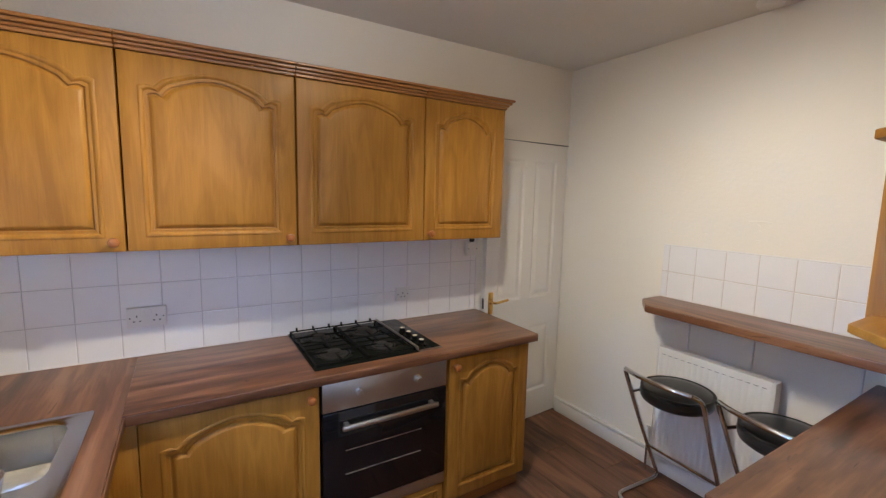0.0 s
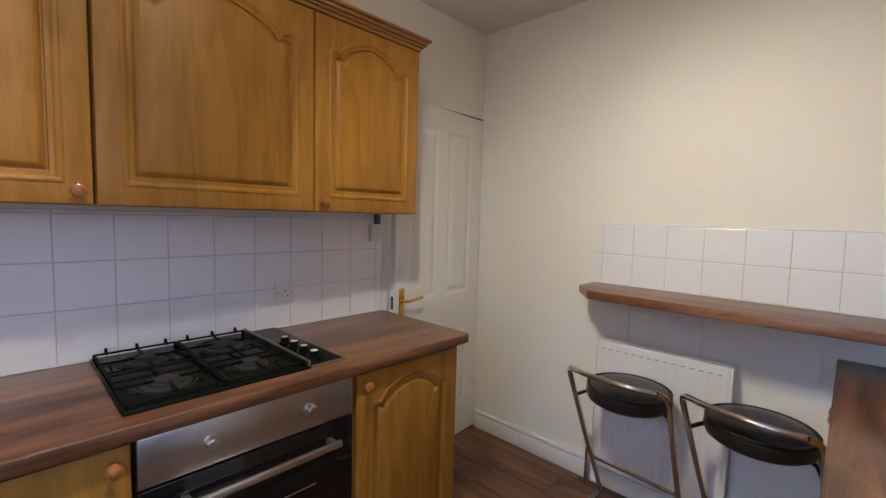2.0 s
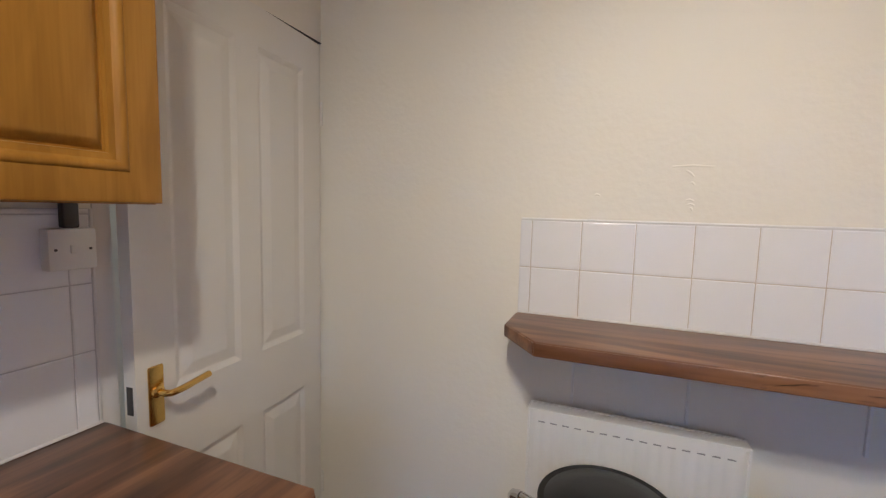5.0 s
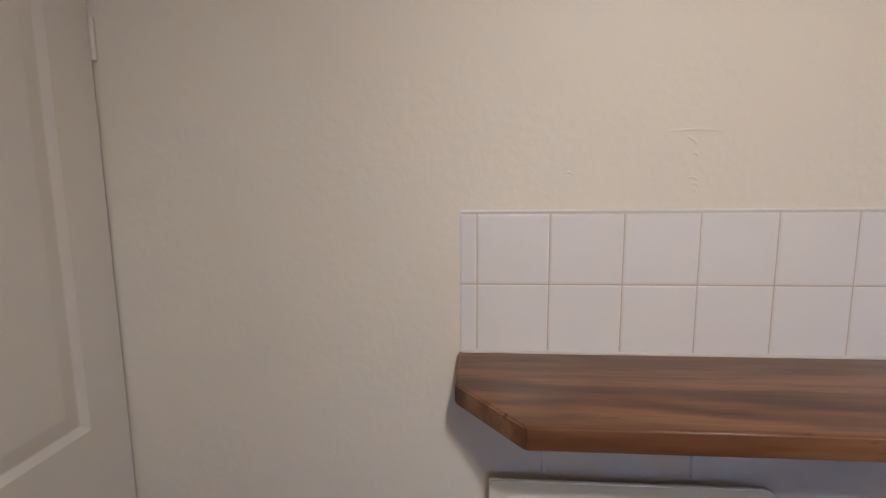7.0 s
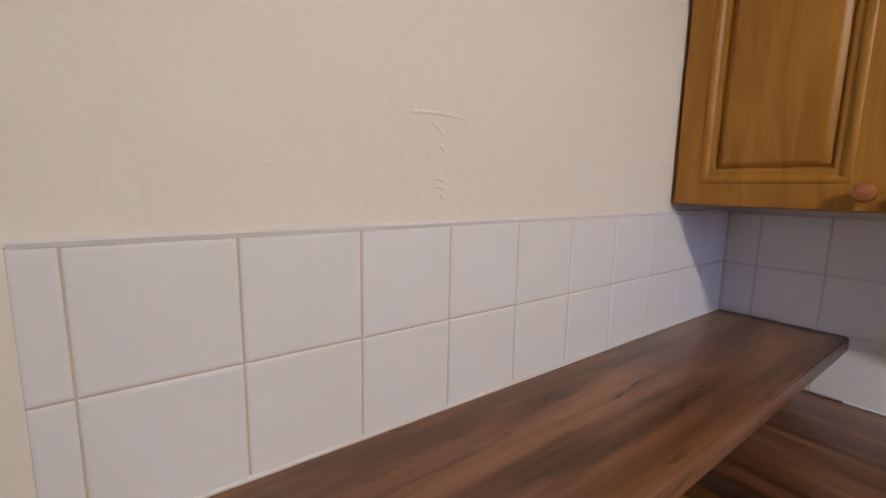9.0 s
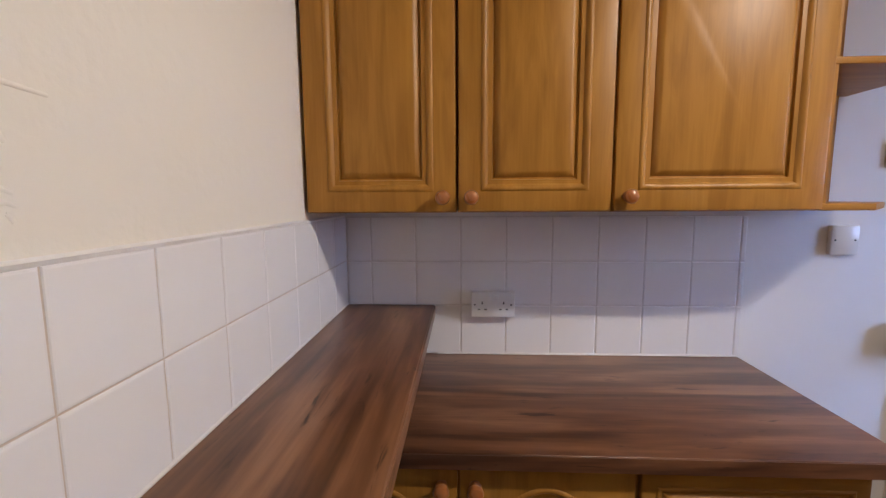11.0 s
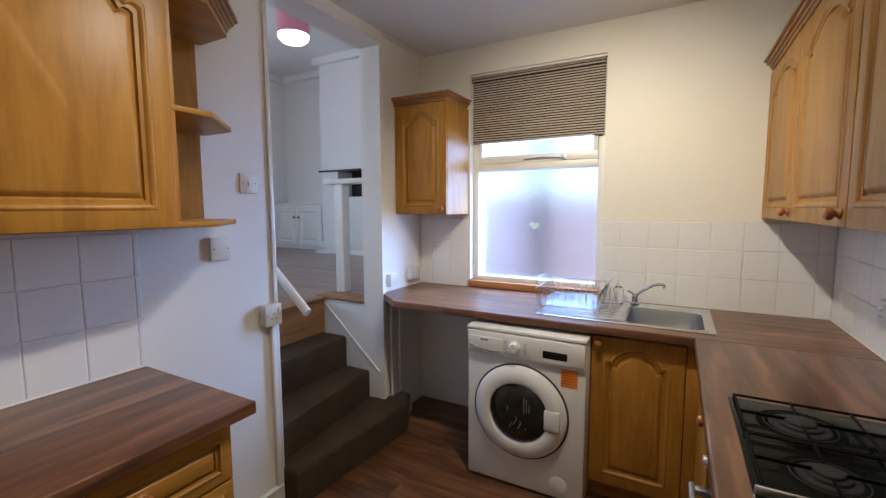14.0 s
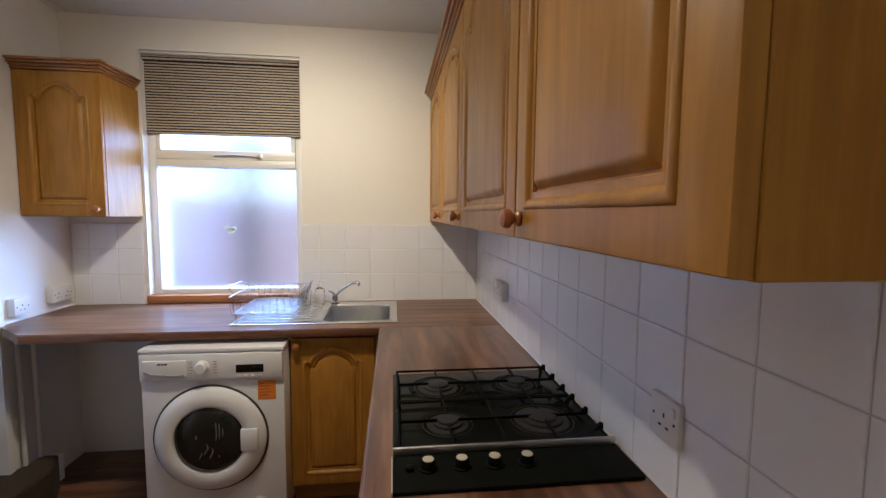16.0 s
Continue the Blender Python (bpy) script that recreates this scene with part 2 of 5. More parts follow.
M_SLATE = plain("fireplace_black", (0.012, 0.012, 0.013), 0.5)
# Pale colour painted as the reflection on the hob knob tops.
M_PAD = plain("knob_face_reflection", (0.62, 0.55, 0.40), 0.35)
M_GREY = plain("dark_grey_conduit", (0.05, 0.05, 0.055), 0.5)
M_COPPER = plain("white_painted_pipe", (0.66, 0.64, 0.60), 0.4)
M_STICKER = plain("pale_yellow_sticker", (0.97, 0.86, 0.60), 0.6)
M_STICKER.node_tree.nodes["Principled BSDF"].inputs["Transmission Weight"].default_value = 1.0


def carpet_material():
    m, n, l, b = material("grey_brown_carpet", 0.95)
    co, a, c = n.new("ShaderNodeTexCoord"), n.new("ShaderNodeTexNoise"), n.new("ShaderNodeTexNoise")
    a.inputs["Scale"].default_value, c.inputs["Scale"].default_value = 4, 130
    c.inputs["Detail"].default_value = 3
    mix = n.new("ShaderNodeMix")
    mix.data_type = "RGBA"
    mix.inputs[6].default_value, mix.inputs[7].default_value = (0.024, 0.015, 0.009, 1), (0.098, 0.062, 0.037, 1)
    add = n.new("ShaderNodeMath")
    add.operation = "MULTIPLY_ADD"
    add.inputs[1].default_value = 0.35
    l.new(co.outputs["Object"], a.inputs["Vector"])
    l.new(co.outputs["Object"], c.inputs["Vector"])
    l.new(a.outputs["Fac"], add.inputs[0])
    l.new(c.outputs["Fac"], add.inputs[2])
    mr = n.new("ShaderNodeMapRange")
    mr.inputs["From Min"].default_value, mr.inputs["From Max"].default_value = 0.45, 0.95
    l.new(add.outputs[0], mr.inputs["Value"])
    l.new(mr.outputs[0], mix.inputs[0])
    l.new(mix.outputs[2], b.inputs["Base Color"])
    bn = n.new("ShaderNodeBump")
    bn.inputs["Strength"].default_value, bn.inputs["Distance"].default_value = 0.9, 0.006
    l.new(c.outputs["Fac"], bn.inputs["Height"])
    l.new(bn.outputs[0], b.inputs["Normal"])
    return m


def blind_material():
    """Woven fabric in uneven horizontal stripes of charcoal and beige."""
    m, n, l, b = material("striped_blind_fabric", 0.85)
    co, wv, t, r = n.new("ShaderNodeTexCoord"), n.new("ShaderNodeTexWave"), n.new("ShaderNodeTexNoise"), n.new("ShaderNodeValToRGB")
    mp, add = n.new("ShaderNodeMapping"), n.new("ShaderNodeMath")
    wv.wave_type, wv.bands_direction = "BANDS", "Z"
    wv.inputs["Scale"].default_value, wv.inputs["Distortion"].default_value, wv.inputs["Detail"].default_value, wv.inputs["Detail Scale"].default_value = 19.5, 0.7, 1, 3.0
    mp.inputs["Scale"].default_value = (5.0, 1.0, 190.0)
    t.inputs["Scale"].default_value, t.inputs["Detail"].default_value = 1.0, 2
    add.operation = "MULTIPLY_ADD"
    add.inputs[1].default_value = 0.9
    l.new(co.outputs["Object"], wv.inputs["Vector"])
    l.new(co.outputs["Object"], mp.inputs["Vector"])
    l.new(mp.outputs[0], t.inputs["Vector"])
    l.new(t.outputs["Fac"], add.inputs[0])
    l.new(wv.outputs["Fac"], add.inputs[2])
    l.new(add.outputs[0], r.inputs[0])
    e = r.color_ramp.elements
    e[0].position, e[0].color = 0.74, (0.016, 0.014, 0.015, 1)
    e[1].position, e[1].color = 1.08, (0.44, 0.37, 0.31, 1)
    l.new(r.outputs[0], b.inputs["Base Color"])
    return m


def glass_material(name, rough, colour=(1, 1, 1), bump=0.0):
    m, n, l, b = material(name, rough)
    b.inputs["Base Color"].default_value = (*colour, 1)
    b.inputs["Transmission Weight"].default_value = 1.0
    b.inputs["IOR"].default_value = 1.45
    if bump:
        t, bn = n.new("ShaderNodeTexNoise"), n.new("ShaderNodeBump")
        t.inputs["Scale"].default_value = 90
        bn.inputs["Strength"].default_value, bn.inputs["Distance"].default_value = bump, 0.003
        l.new(t.outputs["Fac"], bn.inputs["Height"])
        l.new(bn.outputs[0], b.inputs["Normal"])
    return m


def glow(name, colour, strength):
    m, n, l, b = material(name, 0.5)
    b.inputs["Base Color"].default_value = (*colour, 1)
    b.inputs["Emission Color"].default_value = (*colour, 1)
    b.inputs["Emission Strength"].default_value = strength
    return m


M_CARPET, M_BLIND = carpet_material(), blind_material()
M_FROST = glass_material("frosted_glass", 0.26, (0.70, 0.82, 1.0), 0.3)
M_CLEAR = glass_material("clear_glass", 0.02)
M_DOME = glow("lamp_glass", (1.0, 0.9, 0.75), 4.0)
M_BULB = glow("pendant_diffuser", (1.0, 0.95, 0.88), 1.0)
M_PINK = plain("pink_fabric", (0.70, 0.28, 0.36), 0.8, vary=0.05)
M_BRICK = plain("red_brick", (0.40, 0.29, 0.28), 0.85, vary=0.25, scale=9, bump=0.5, bump_scale=120)
M_YARD = plain("concrete_yard", (0.30, 0.29, 0.27), 0.9, vary=0.2, scale=1.5, bump=0.4, bump_scale=80)


# ---- building helpers ----
def box(bm, x0, x1, y0, y1, z0, z1, bevel=0.0, segments=2):
    m = Matrix.Translation(((x0 + x1) / 2, (y0 + y1) / 2, (z0 + z1) / 2)) @ Matrix.Diagonal((abs(x1 - x0), abs(y1 - y0), abs(z1 - z0), 1))
    made = bmesh.ops.create_cube(bm, size=1, matrix=m)["verts"]
    if bevel:
        edges = list({e for v in made for e in v.link_edges})
        bmesh.ops.bevel(bm, geom=edges, offset=bevel, segments=segments, profile=0.5, affect="EDGES")
    return bm


def boxed(*a, **k):
    return box(bmesh.new(), *a, **k)


def prism(bm, outline, z0, z1, bevel=0.0):
    """An upright prism over an outline of (x, y), counter-clockwise."""
    low = [bm.verts.new((x, y, z0)) for x, y in outline]
    high = [bm.verts.new((x, y, z1)) for x, y in outline]
    k = len(outline)
    faces = [bm.faces.new(high), bm.faces.new(low[::-1])]
    faces += [bm.faces.new((low[i], low[(i + 1) % k], high[(i + 1) % k], high[i])) for i in range(k)]
    if bevel:
        bmesh.ops.bevel(bm, geom=list({e for f in faces[:2] for e in f.edges}), offset=bevel, segments=3, profile=0.5, affect="EDGES")
    return bm


def lathe(bm, profile, m=None, steps=24):
    """A turned body from (radius, height) pairs, about z, set by m."""
    m = m or Matrix()
    rings = []
    for r, z in profile:
        rings.append([bm.verts.new(m @ Vector((max(r, 1e-4) * math.cos(2 * math.pi * i / steps), max(r, 1e-4) * math.sin(2 * math.pi * i / steps), z))) for i in range(steps)])
    for a, b in zip(rings, rings[1:]):
        for i in range(steps):
            bm.faces.new((a[i], a[(i + 1) % steps], b[(i + 1) % steps], b[i]))
    bm.faces.new(rings[0][::-1])
    bm.faces.new(rings[-1])
    return bm


def tube(bm, pts, r, steps=8, round_off=0.0):
    """A bar along points; round_off bends its corners."""
    pts = [Vector(p) for p in pts]
    if round_off:
        path = [pts[0]]
        for a, b, c in zip(pts, pts[1:], pts[2:]):
            d0, d1 = min(round_off, (a - b).length * 0.49), min(round_off, (c - b).length * 0.49)
            p, q = b + (a - b).normalized() * d0, b + (c - b).normalized() * d1
            path += [p.lerp(b, u).lerp(b.lerp(q, u), u) for u in (0, 0.2, 0.4, 0.6, 0.8, 1)]
        pts = path + [pts[-1]]
    rings, up = [], Vector((0.123, 0.234, 0.964))
    for i, p in enumerate(pts):
        d = (pts[min(i + 1, len(pts) - 1)] - pts[max(i - 1, 0)]).normalized()
        side = d.cross(up)
        side = (d.orthogonal() if side.length < 0.2 else side).normalized()
        other = d.cross(side)
        rings.append([bm.verts.new(p + r * (math.cos(2 * math.pi * k / steps) * side + math.sin(2 * math.pi * k / steps) * other)) for k in range(steps)])
    for a, b in zip(rings, rings[1:]):
        for k in range(steps):
            bm.faces.new((a[k], a[(k + 1) % steps], b[(k + 1) % steps], b[k]))
    bm.faces.new(rings[0][::-1])
    bm.faces.new(rings[-1])
    return bm


def finish(bm, name, mat, smooth):
    bmesh.ops.recalc_face_normals(bm, faces=bm.faces)
    me = bpy.data.meshes.new(name)
    bm.to_mesh(me)
    bm.free()
    me.materials.append(mat)
    if smooth:
        me.polygons.foreach_set("use_smooth", [True] * len(me.polygons))
        me.set_sharp_from_angle(angle=radians(38))
    return me


def part(name, bm, mat, parent, label="", smooth=True, at=None):
    ob = new(name, finish(bm, name, mat, smooth))
    ob.parent = parent
    if at is not None:
        ob.matrix_basis = at
    return tagged(ob, label) if label else ob


def thing(name, m, label, category, group="", kind=""):
    ob = new(name)
    ob.empty_display_size = 0.1
    ob.matrix_basis = m
    return tagged(ob, label, category, group, kind)


def solid(name, bm, mat, label, category, kind="", group="", smooth=True, at=None):
    ob = new(name, finish(bm, name, mat, smooth))
    if at is not None:
        ob.matrix_basis = at
    return tagged(ob, label, category, group, kind)


def wall_box(name, mat, label, *spans):
    bm = bmesh.new()
    for s in spans:
        box(bm, *s)
    return solid(name, bm, mat, label, "wall", kind="structure", smooth=False)


# ---- the kitchen's shell ----
DP = 0.004
WS = 2.405                                       # east wall plane south of the stairs
OY0, OY1, OH = 0.52, 1.385, 2.49                 # stair opening in the east wall
CW = 0.18                                        # thickness of the east wall
DY0, DY1, DH = 2.548, 3.31, 2.035                # door opening in the hob wall
WX0, WX1, WZ0, WZ1 = 1.10, 2.005, 0.955, 2.385   # window opening

wall_box("wall_west", M_WALL, "cream painted plaster wall behind the hob", (-0.15, 0, -0.3, DY0 - 0.04, 0, H), (-0.15, 0, DY0 - 0.04, L, DH + 0.004, H))
wall_box("wall_north", M_WALL, "cream painted plaster wall above the breakfast shelf", (-0.15, W + CW, L, L + 0.2, 0, H))
wall_box("wall_east", M_WHITE, "white painted plaster wall with a stair opening", (W, W + CW, OY1, L, 0, H), (WS, W + CW, 0, OY0 - 0.03, 0, H), (W + 0.022, W + CW, OY0 - 0.03, OY0, 0, H), (W, W + CW, OY0, OY1, OH, H),
         (W, W + CW, -0.3, L + 0.2, H, LH))
wall_box("wall_south", M_WALL, "cream painted plaster wall with the sash window", (-0.15, WX1, -0.3, 0, 0, WZ0), (-0.15, WX0, -0.3, 0, WZ0, H), (WX0, WX1, -0.3, 0, WZ1, H),
         (WX1, WS + 0.1, -0.3, 0, 0, H))
wn_ = bpy.data.objects["wall_north"]
PLASTER_SCARS = (((1.225, 1.557), (1.33, 1.5555)), ((1.262, 1.545), (1.282, 1.528)), ((1.282, 1.528), (1.268, 1.541)), ((1.276, 1.512), (1.284, 1.505)), ((1.266, 1.462), (1.286, 1.459)),
         ((1.270, 1.449), (1.288, 1.447)), ((1.278, 1.440), (1.284, 1.432)), ((1.02, 1.475), (1.035, 1.472)))
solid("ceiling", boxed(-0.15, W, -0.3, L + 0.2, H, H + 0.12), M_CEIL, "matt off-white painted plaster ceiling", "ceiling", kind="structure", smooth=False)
floor = solid("floor", boxed(-0.15, W + 0.12, -0.3, L + 0.1, -0.1, -0.006), M_RUBBER, "dark walnut laminate plank floor", "floor", kind="structure", smooth=False)


def baseboard(label, bm):
    return solid("baseboard", bm, M_GLOSS, label, "skirting board", kind="structure")


bm = boxed(0.02, 1.76, L - 0.018, L, 0, 0.095, bevel=0.004)
box(bm, 0.02, 1.76, L - 0.024, L - 0.002, 0.104, 0.122, bevel=0.006)
baseboard("white gloss skirting board with a moulded top", bm)
bm = boxed(W - 0.02, W, OY1 + 0.02, 2.02, 0, 0.11, bevel=0.004)
box(bm, W - 0.028, W - 0.002, OY1 + 0.02, 2.02, 0.112, 0.128, bevel=0.005)
baseboard("white gloss skirting board beside the stairs", bm)


for a, b in PLASTER_SCARS:
    part("plaster_scar", tube(bmesh.new(), [(a[0], L + 0.0028, a[1]), ((a[0] + b[0]) / 2, L + 0.0022, (a[1] + b[1]) / 2 + 0.003), (b[0], L + 0.0030, b[1])], 0.0039, 10), M_WALL, wn_)


# ---- joinery kinds ----
def arch_ring(w, h, d, y, arch, n=10, margin=0.066):
    """One ring of a door panel's outline, d in from its outer line, at depth y."""
    x0, x1, z0, z1 = margin + d, w - margin - d, margin * 0.92 + d, h - margin * (0.72 if arch else 1.0) - d
    drop = arch

    def top(u):
        e = min(u, 1 - u)
        if e < 0.10:
            s = 1.0 - 0.12 * math.sin(math.pi * e / 0.10)
        elif e < 0.16:
            k = (e - 0.10) / 0.06
            s = 1.0 - 0.42 * (k * k * (3 - 2 * k))
        else:
            s = 0.58 * (1 - math.sin(math.pi / 2 * (e - 0.16) / 0.34))
        return z1 - drop * s

    k = 3 * n
    ring = [(x0 + (x1 - x0) * i / n, y, z0) for i in range(n)]
    ring += [(x1, y, z0 + (top(1) - z0) * i / n) for i in range(n)]
    ring += [(x1 + (x0 - x1) * i / k, y, top(1 - i / k)) for i in range(k)]
    ring += [(x0, y, top(0) + (z0 - top(0)) * i / n) for i in range(n)]
    return ring


def rect_ring(w, h, d, y, n=10):
    k = 3 * n
    x0, x1, z0, z1 = d, w - d, d, h - d
    return ([(x0 + (x1 - x0) * i / n, y, z0) for i in range(n)] + [(x1, y, z0 + (z1 - z0) * i / n) for i in range(n)]
            + [(x1 + (x0 - x1) * i / k, y, z1) for i in range(k)] + [(x0, y, z1 + (z0 - z1) * i / n) for i in range(n)])


def panel_door(w, h, arch=0.075, margin=0.056, thick=0.02):
    """A foil-wrapped door, front at y = 0 facing -y: eased edge, routed cathedral arch, raised field."""
    bm = bmesh.new()
    rings = [rect_ring(w, h, 0, thick), rect_ring(w, h, 0, 0.005), rect_ring(w, h, 0.0015, 0.0015), rect_ring(w, h, 0.006, 0.0)]
    k = 1.0 if arch or h > 0.4 else 0.55
    profile = ((0, 0), (0.002, -0.0022), (0.006, -0.0034), (0.011, -0.0026), (0.015, 0.001), (0.018, 0.0045), (0.028, 0.0050), (0.0295, 0.0120), (0.0335, 0.0125), (0.044, 0.0015), (0.050, 0.0))
    rings += [arch_ring(w, h, d * k, y, arch, margin=margin) for d, y in profile]
    loops = [[bm.verts.new(p) for p in r] for r in rings]
    k = len(loops[0])
    for a, b in zip(loops, loops[1:]):
        for i in range(k):
            bm.faces.new((a[i], a[(i + 1) % k], b[(i + 1) % k], b[i]))
    bm.faces.new(loops[0][::-1])
    bm.faces.new(loops[-1])
    return bm


def knob_mesh():
    return lathe(bmesh.new(), [(0.0135, 0), (0.0145, 0.003), (0.0125, 0.007), (0.0085, 0.010), (0.010, 0.014), (0.017, 0.019), (0.0185, 0.025), (0.016, 0.032), (0.009, 0.036), (0.001, 0.037)],
                 pose(0, 0, 0, 90, 0, 0), 18)


KNOB_DATA = finish(knob_mesh(), "knob", M_KNOB, True)


def knob(parent, x, z):
    k = new("knob", KNOB_DATA)
    k.parent = parent
    k.matrix_basis = pose(x, 0, z)
    return k


def cornice_run(bm, x0, x1, y0, z, returns=()):
    """A moulded cornice: stepped, sloping out to the top."""
    for dz, out, hh in ((0.0, 0.006, 0.014), (0.014, 0.014, 0.012), (0.026, 0.026, 0.014), (0.040, 0.038, 0.012)):
        box(bm, x0 - (out if "l" in returns else 0), x1 + (out if "r" in returns else 0), y0 - out, y0 + 0.30, z + dz, z + dz + hh, bevel=0.003, segments=1)
    return bm


def wall_unit(m, w, h=0.725, depth=0.30, knob_side="r", label="", returns="", group="wall cupboards"):
    """A wall cupboard with one arched door; local x runs along its front, y into it, z up from its bottom."""
    u = thing("wall_cabinet", m, label or "honey oak wall cupboard with a closed arched panel door", "wall cabinet", group)
    part("body", boxed(0.001, w - 0.001, 0.021, 0.02 + depth, 0, h, bevel=0.0015, segments=1), M_OAK, u)
    d = part("door", panel_door(w - 0.006, h - 0.004), M_OAK, u, "oak door with raised cathedral arch panel", at=pose(0.003, 0, 0.002))
    if knob_side:
        knob(d, 0.032 if knob_side == "l" else w - 0.038, 0.036)
    part("cornice", cornice_run(bmesh.new(), 0, w, 0, h, returns), M_TRIM, u, "moulded darker oak cornice")
    return u


def base_unit(m, w, fronts, depth=0.55, h=0.865, label="", end=""):
    """A floor cupboard; fronts: rows of (kind, x0, x1, z0, z1, knob x, knob z)."""
    u = thing("base_cabinet", m, label, "base cabinet", "floor cupboards")
    part("body", boxed(0.001, w - 0.001, 0.021, depth, 0.10, h), M_OAK, u)
    part("plinth", boxed(0.001, w - 0.001, 0.06, 0.078, 0, 0.099), M_TRIM, u, "dark oak plinth")
    for kind, x0, x1, z0, z1, kx, kz in fronts:
        bm = panel_door(x1 - x0, z1 - z0, 0.075 if kind == "door" else 0.0, 0.058 if kind == "door" else 0.032)
        d = part(kind, bm, M_OAK if kind == "door" else M_OAK_X, u, "", at=pose(x0, 0, z0))
        knob(d, kx - x0, kz - z0)
    return u


def on_west(x, y, z=0):
    return pose(x, y, z, 0, 0, 90)


def on_east(x, y, z=0):
    return pose(x, y, z, 0, 0, -90)


def on_south(x, y, z=0):
    return pose(x, y, z, 0, 0, 180)


# ---- hob wall: cupboards, worktop, oven, hob ----
UZ = 1.415
wall_unit(on_west(0.32, 0.075, UZ), 0.605, knob_side="r", returns="")
wall_unit(on_west(0.32, 0.681, UZ), 0.614, knob_side="r")
wall_unit(on_west(0.32, 1.296, UZ), 0.636, knob_side="")
wall_unit(on_west(0.32, 1.933, UZ), 0.517, knob_side="l", returns="r", label="narrow honey oak wall cupboard ending the row by the door")
solid("filler_panel", boxed(0, 0.074, 0.004, 0.30, 0, 0.725), M_OAK, "honey oak filler strip closing the cupboard row against the wall", "panel", at=on_west(0.318, 0.0, UZ))

BX, BZ0, BZ1 = 0.585, 0.105, 0.858
base_unit(on_west(BX, 0.655), 0.66, [("door", 0.045, 0.656, BZ0, BZ1, 0.62, 0.815)], label="honey oak corner base cupboard beside the oven, door closed")
base_unit(on_west(BX, 1.94), 0.525, [("door", 0.006, 0.519, BZ0, BZ1, 0.042, 0.815)], label="honey oak base cupboard at the end of the hob counter")


def worktop(name, outline, mat, label, edges, z1=0.91, thick=0.04):
    u = thing(name, pose(0, 0, 0), label, "worktop")
    part("slab", prism(bmesh.new(), outline, z1 - thick, z1, bevel=0.005), mat, u)
    for (ax, ay), (bx, by) in edges:
        d = Vector((bx - ax, by - ay, 0))
        n = Vector((d.y, -d.x, 0)).normalized() * 0.0022
        bm = bmesh.new()
        q = [Vector((ax, ay, 0)), Vector((bx, by, 0))]
        lo, hi = z1 - thick + 0.003, z1 - 0.003
        rings = [[bm.verts.new(p + k + Vector((0, 0, z))) for k, z in ((-n, lo), (n * 0.6, lo), (n, lo + 0.003), (n, hi - 0.003), (n * 0.6, hi), (-n, hi))] for p in q]
        for k in range(6):
            bm.faces.new((rings[0][k], rings[1][k], rings[1][(k + 1) % 6], rings[0][(k + 1) % 6]))
        bm.faces.new(rings[0][::-1])
        bm.faces.new(rings[1])
        part("edge_strip", bm, mat, u, "walnut laminate edging strip")
    return u


worktop("worktop", [(0.0, 0.662), (0.61, 0.662), (0.61, 2.50), (0.60, 2.51), (0.0, 2.51)], M_TOP_Y, "dark walnut laminate worktop carrying the hob", [((0.61, 0.67), (0.61, 2.498)), ((0.598, 2.51), (0.01, 2.51))])


def oven():
    u = thing("built_in_oven", on_west(BX - 0.004, 1.318), "stainless steel built-in oven with black glass door under the hob", "oven")
    part("body", boxed(0.005, 0.607, 0.02, 0.53, 0.22, 0.86), M_STEEL, u)
    panel = part("control_panel", boxed(0.004, 0.608, -0.006, 0.02, 0.735, 0.862, bevel=0.003), M_STEEL, u, "brushed steel control panel")
    for x in (0.165, 0.45):
        part("knob", lathe(bmesh.new(), [(0.021, 0), (0.021, 0.004), (0.016, 0.006), (0.015, 0.024), (0.013, 0.026)], pose(x, -0.006, 0.80, 90, 0, 0)), M_STEEL, panel)
    d = part("oven_door", boxed(0.004, 0.608, -0.01, 0.02, 0.285, 0.73, bevel=0.004), M_DARKGLASS, u, "black glass oven door")
    bm = bmesh.new()
    box(bm, 0.075, 0.54, -0.058, -0.040, 0.662, 0.684, bevel=0.006)
    for x in (0.09, 0.505):
        box(bm, x, x + 0.022, -0.048, -0.008, 0.664, 0.682, bevel=0.003)
    part("handle", bm, M_STEEL, d, "brushed steel bar handle")
    for z in (0.44, 0.55):
        part("shelf_rail", tube(bmesh.new(), [(0.10, -0.0115, z), (0.47, -0.0115, z)], 0.0018, 6), M_STEEL, d)
    part("lower_trim", boxed(0.004, 0.608, -0.006, 0.02, 0.225, 0.282, bevel=0.002), M_STEEL, u, "brushed steel strip")
    f = part("drawer_front", panel_door(0.60, 0.115, 0.0, 0.03), M_OAK_X, u, "oak panel below the oven", at=pose(0.006, 0, 0.105))
    part("plinth", boxed(0.001, 0.611, 0.06, 0.078, 0, 0.099), M_TRIM, u)


